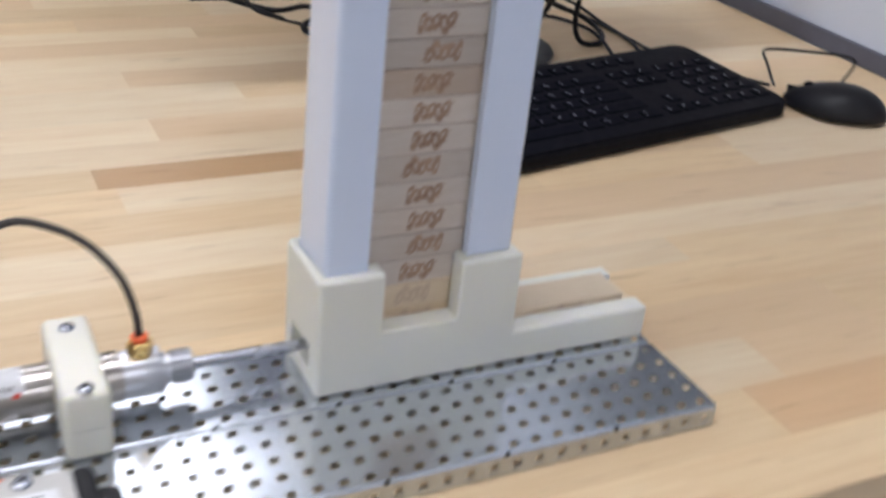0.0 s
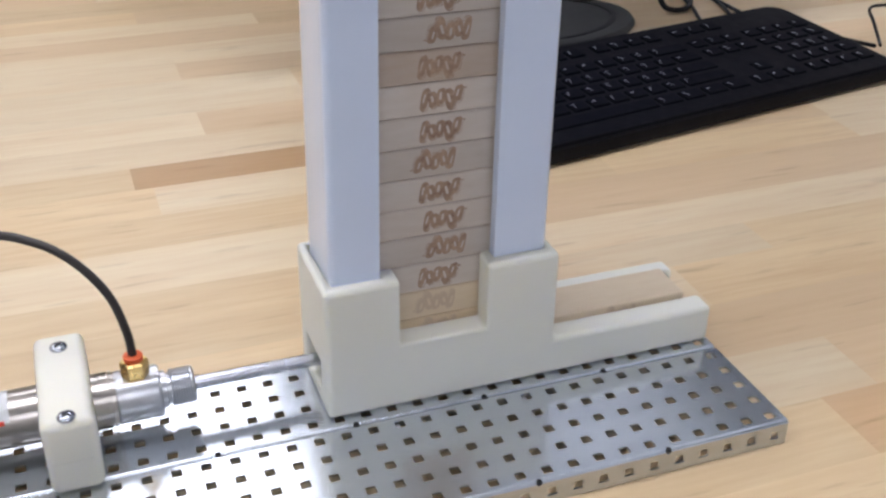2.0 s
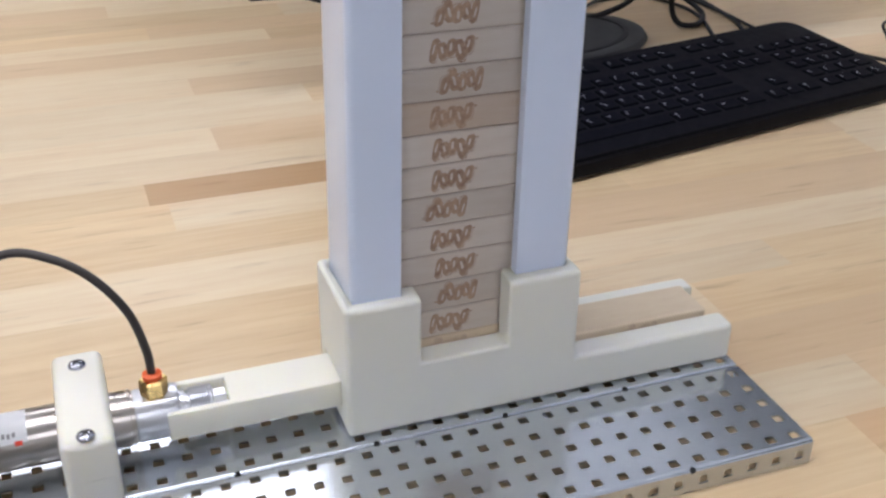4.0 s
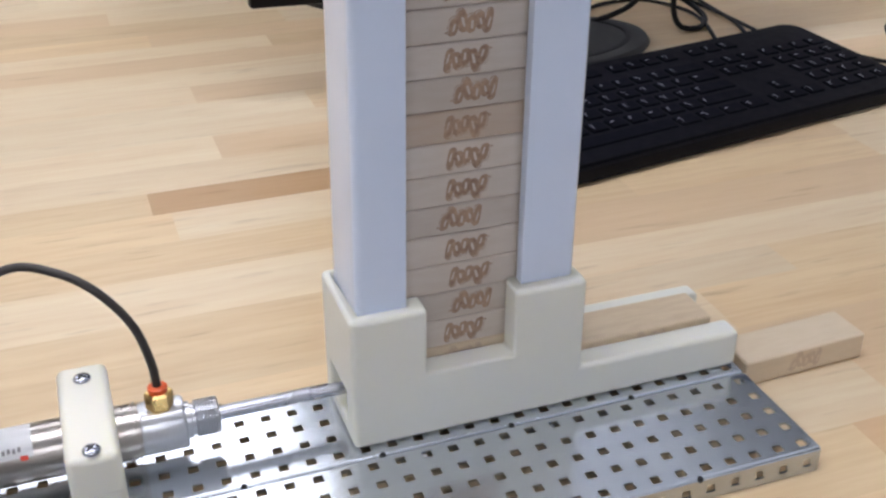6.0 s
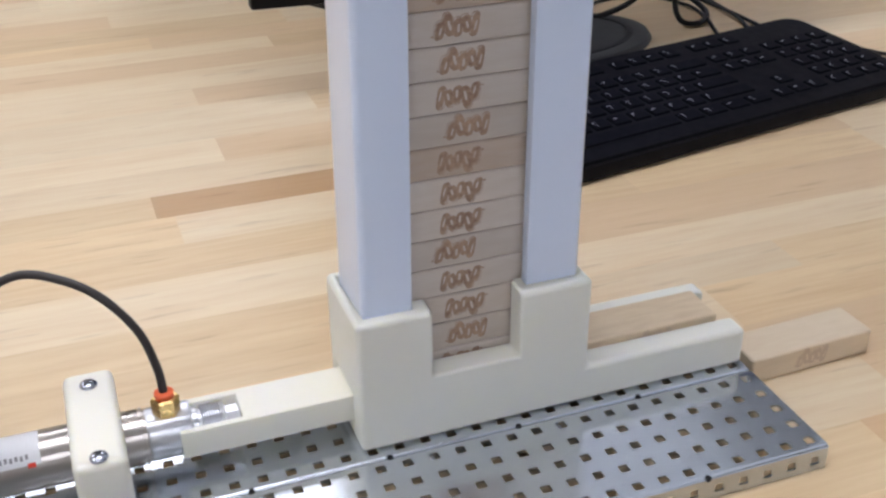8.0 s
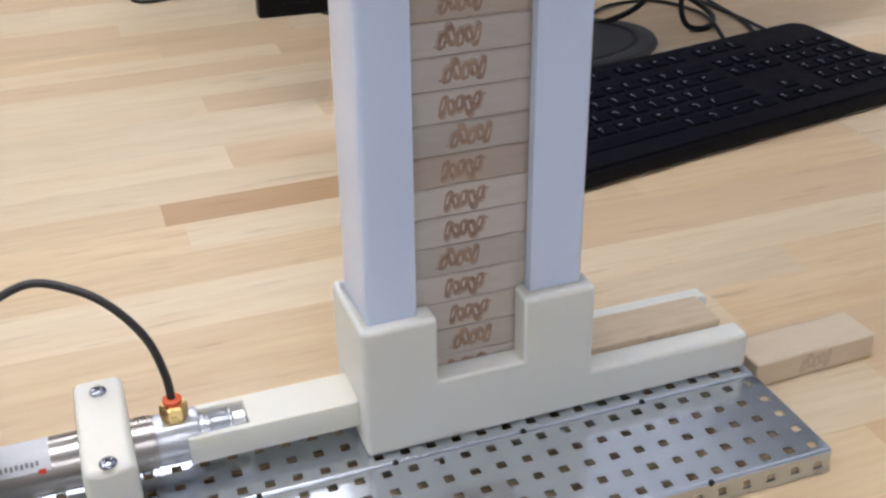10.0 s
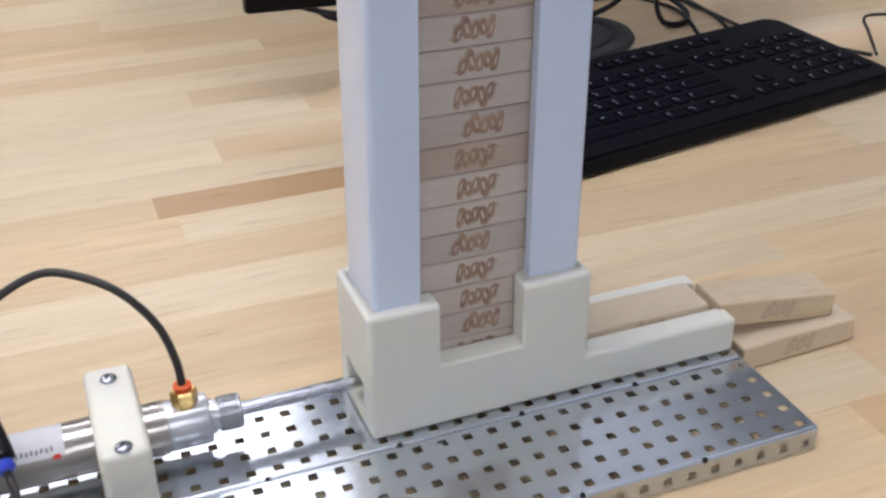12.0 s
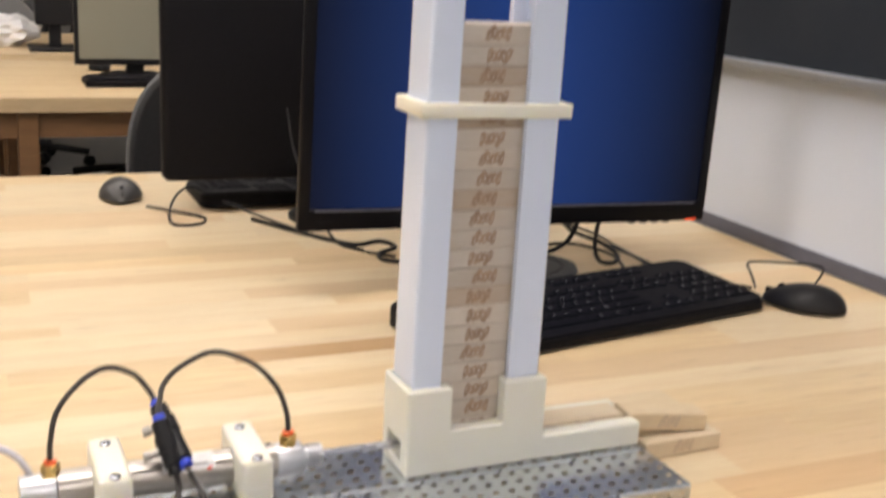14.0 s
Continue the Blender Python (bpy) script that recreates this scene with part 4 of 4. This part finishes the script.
# ---- far part of the room ----
def far_room():
    def far_table(y0, y1, label):
        t = thing("work_table", label, "table", group="far tables")
        part("top", box(-2.6, 0.66, y0, y1, -0.036, 0), MAPLE, t)
        part("apron", box(-2.5, 0.6, y0 + 0.04, y0 + 0.07, -0.105, -0.0362), OAK, t)
        for x in (-2.4, -0.235, 0.55):
            part("leg", box(x, x + 0.05, y0 + 0.02, y0 + 0.09, -0.76, -0.037, 0.004), OAK, t)
            part("leg", box(x, x + 0.05, y1 - 0.09, y1 - 0.02, -0.76, -0.037, 0.004), OAK, t)
    far_table(2.2, 3.1, "maple work table with brown apron across the aisle")
    far_table(3.3, 4.2, "maple work table farther back in the room")
    mon = thing("monitor", "black monitor with a pale grey screen on the far table", "monitor", (0.036, 2.62, 0), "far monitors")
    part("bezel", carve(box(-0.094, 0.30, 0, 0.03, 0.037, 0.32, 0.003), [box(-0.082, 0.286, -0.01, 0.003, 0.054, 0.305)]), BLACK, mon)
    part("screen", box(-0.0818, 0.2858, 0.0015, 0.0028, 0.0542, 0.3048), GREY_SCREEN, mon, "pale grey lit screen")
    part("neck", box(0.05, 0.10, 0.031, 0.05, 0.01, 0.2), BLACK, mon)
    part("stand_base", lathe((0.075, 0.03, 0), (0, 0, 1), ((0.0005, 0.10), (0.008, 0.10), (0.012, 0.08)), 32), BLACK, mon)
    kb = thing("keyboard", "black keyboard lying on the far table", "keyboard", (-0.052, 2.40, 0))
    part("case", box(0, 0.36, 0, 0.12, 0.001, 0.018, 0.004), BLACK_MATT, kb)
    part("key_field", box(0.01, 0.35, 0.012, 0.108, 0.0182, 0.023, 0.001), KEYCAP, kb)
    mouse(pose(0.03, 2.83, 0, 0, 0, 10), "small black mouse on the far table")
    m3 = thing("monitor", "black monitor farther back, its side to the aisle", "monitor", (-0.045, 3.45, 0), "far monitors")
    part("bezel", box(-0.065, 0.06, 0, 0.05, 0.085, 0.45, 0.004), BLACK, m3)
    part("neck", box(-0.02, 0.02, 0.01, 0.04, 0.01, 0.2), BLACK, m3)
    part("stand_base", box(-0.09, 0.09, -0.08, 0.1, 0.0005, 0.012, 0.004), BLACK, m3)
    bag = bmesh.new()
    rnd = random.Random(8)
    bmesh.ops.create_icosphere(bag, subdivisions=3, radius=1)
    for v in bag.verts:
        n = 1 + 0.35 * (noise.noise(v.co * 2.2) + 0.5 * noise.noise(v.co * 6))
        v.co = Vector((v.co.x * 0.12 * n, v.co.y * 0.10 * n, max(v.co.z * 0.06 * n + 0.05, 0.0005)))
    b = part("plastic_bag", bag, PAPER)
    b.location = (-0.21, 3.62, 0)
    tagged(b, "crumpled white plastic bag on the far table", "bag")
    # chair
    c = thing("office_chair", "dark office chair with a rounded back in the aisle", "chair", (0.180, 1.80, -0.76))
    pts = []
    for k in range(40):
        a = 2 * math.pi * k / 40
        u, v = math.cos(a), math.sin(a)
        pts.append((0.205 * abs(u) ** 0.8 * (1 if u > 0 else -1), 0.25 * abs(v) ** 0.8 * (1 if v > 0 else -1)))
    back = prism(pts, -0.03, 0.03, "y", r=0.012)
    bo = soft_edges(part("backrest", back, FABRIC, c, "dark fabric backrest"), 40)
    bo.location = (0, 0, 0.645)
    pts2 = [(x * 1.018, z * 1.018) for x, z in pts]
    bo2 = soft_edges(part("back_rim", prism(pts2, 0.0305, 0.038, "y", r=0.002), RIM, c, "grey plastic rim of the backrest"), 40)
    bo2.location = (0, 0, 0.645)
    part("seat", box(-0.23, 0.23, -0.05, 0.40, 0.44, 0.51, 0.03, 3), FABRIC, c)
    part("back_bar", box(-0.03, 0.03, 0.031, 0.05, 0.45, 0.75, 0.005), BLACK, c)
    part("column", lathe((0, 0.17, 0.1), (0, 0, 1), ((0, 0.03), (0.2, 0.03), (0.2, 0.02), (0.34, 0.02)), 20), BLACK, c)
    for k in range(5):
        a = 2 * math.pi * k / 5 + 0.3
        d = Vector((math.cos(a), math.sin(a), 0))
        part("leg", sweep([Vector((0, 0.17, 0.115)), Vector((0, 0.17, 0.1)) + d * 0.15, Vector((0, 0.17, 0.075)) + d * 0.30], 0.018, 8), BLACK, c)
        part("caster", lathe(Vector((-0.015, 0.17, 0.03)) + d * 0.30, (1, 0, 0), ((0, 0.028), (0.03, 0.028)), 16), BLACK, c)
    for x, y, turn in ((-0.20, 4.55, 160), (0.30, 4.75, 205), (-0.85, 4.7, 150), (0.08, 5.35, 120), (-0.42, 5.5, 250)):
        copy_thing(c, pose(x, y, -0.76, 0, 0, turn))


room()
work_table()
channel("perforated_channel", -0.0635, "front galvanised steel channel with rows of square holes")
channel("perforated_channel", 0.0, "rear galvanised steel channel with rows of square holes")
feeder_base()
corner_post("corner_post", True)
corner_post("corner_post", False)
collar()
BLOCKS = blocks()
PUSHER = pusher()
cylinder()
bracket(-0.1970, -0.1750)
bracket(-0.2900, -0.2680)
tubing()
solenoid()
monitor()
rear_monitor()
keyboard("keyboard", pose(0.071, 0.229, 0.0, 0, 0, 10), "black full-size keyboard on the maple table")
keyboard("keyboard", pose(0.40, 1.088, 0.0, 0, 0, 180), "black keyboard behind the rear monitor")
mouse(pose(0.549, 0.302, 0, 0, 0, 38), "black mouse beside the keyboard on the table")
mouse(pose(-0.141, 1.040, 0, 0, 0, 176), "dark grey mouse near the far table edge", True)
cords()
far_room()


def motions():
    """Two strokes: the slide draws back, the stack drops by one block, the slide pushes the lowest block out."""
    back, out = -0.1520, -0.047
    tips = [(0.0, out)]
    for s in (0.0, 5.07):
        tips += [(s + t, x) for t, x in ((2.05, out), (2.1, -0.055), (2.2, -0.072), (2.3, -0.086), (2.4, -0.0955), (2.5, -0.106), (2.6, -0.119), (2.7, -0.1365), (2.8, -0.1505), (2.87, back))]
        e = 4.95 if s == 0 else 10.1
        tips += [(e, back), (e + 0.1, -0.137), (e + 0.2, -0.121), (e + 0.3, -0.106), (e + 0.4, -0.0885), (e + 0.5, -0.073), (e + 0.6, -0.060), (e + 0.7, -0.050), (e + 0.8, out)]
    tips.append((14.0, out))
    walk(PUSHER, [(t, pose(x, 0, 0)) for t, x in tips])
    y, h, xs, drag = 0.0328, BLOCK_H, -0.0185, -0.0045

    def level(n):
        return FLOOR_Z + (n + 0.5) * h

    # the stack: level 1 rests on the slide
    for i, ob in enumerate(BLOCKS):
        if i < 3:
            continue
        k = i                       # level at the start

        def at(x, z):
            return pose(x + max(0, z - 0.05) * math.tan(radians(LEAN)), y, z)

        rows = [(0.0, at(xs, level(k)))]
        for n, s in ((0, 0.0), (1, 5.07)):
            a, b = level(k - n), level(k - n - 1)
            e = 4.95 if s == 0 else 10.1
            rows += [(s + 2.05, at(xs, a)), (s + 2.25, at(xs + drag, a)), (s + 2.77, at(xs + drag, a)), (s + 2.87, at(xs + drag, b)), (e + 0.05, at(xs + drag, b)), (e + 0.4, at(xs, b))]
        rows.append((14.0, at(xs, level(k - 2))))
        walk(ob, rows)
    ZO = level(0)
    XC = 0.0805                      # a block at rest in the outlet
    ax, ay = 0.1685, 0.0170          # where the first one lies on the table
    lie = pose(ax, ay, h / 2 + 0.0004, 0, 0, 2.2)
    bx = pose(0.1592, 0.0275, 0.0258, 0, 6.2, -3.0)

    def fed(e, start):
        """A block carried from the stack to the outlet by the slide."""
        rows = []
        for t, x in ((e, back), (e + 0.1, -0.137), (e + 0.2, -0.121), (e + 0.3, -0.106), (e + 0.4, -0.0885), (e + 0.5, -0.073), (e + 0.6, -0.060), (e + 0.7, -0.050), (e + 0.8, out)):
            rows.append((t, pose(max(x + PUSH + 0.0375, start), y, ZO)))
        return rows

    def dropping(k, s):
        a, b = level(k), level(k - 1)
        return [(s + 2.05, pose(xs, y, a)), (s + 2.25, pose(xs + drag, y, a)), (s + 2.77, pose(xs + drag, y, a)), (s + 2.87, pose(xs + drag, y, b))]

    def leaving(e, last, between):
        rows = [(e + 0.2, pose(XC, y, ZO)), (e + 0.3, pose(XC + 0.0145, y, ZO)), (e + 0.4, pose(XC + 0.031, y, ZO)), (e + 0.5, pose(XC + 0.047, y, ZO))]
        return rows + between + [(e + 0.8, last), (14.0, last)]

    e1, e2 = 4.95, 10.1
    a, b, c = BLOCKS[:3]
    walk(a, [(0.0, pose(XC, y, ZO))] + leaving(e1, lie, [(e1 + 0.6, pose(0.150, 0.030, 0.024, 0, 10, 0)), (e1 + 0.7, pose(0.160, 0.020, 0.013, 0, 8, 0.5))]))
    walk(b, [(0.0, pose(xs, y, level(1)))] + dropping(1, 0.0) + fed(e1, xs + drag) + leaving(e2, bx, [(e2 + 0.6, pose(0.1465, 0.031, 0.0265, 0, 7.0, -1.0)), (e2 + 0.7, pose(0.1575, 0.028, 0.0260, 0, 6.4, -2.6))]))
    walk(c, [(0.0, pose(xs, y, level(2)))] + [(2.05, pose(xs, y, level(2)))] + dropping(2, 0.0)[1:] + [(e1 + 0.05, pose(xs + drag, y, level(1))), (e1 + 0.4, pose(xs, y, level(1)))] + dropping(1, 5.07) + fed(e2, xs + drag) + [(14.0, pose(out + PUSH + 0.0375, y, ZO))])


motions()
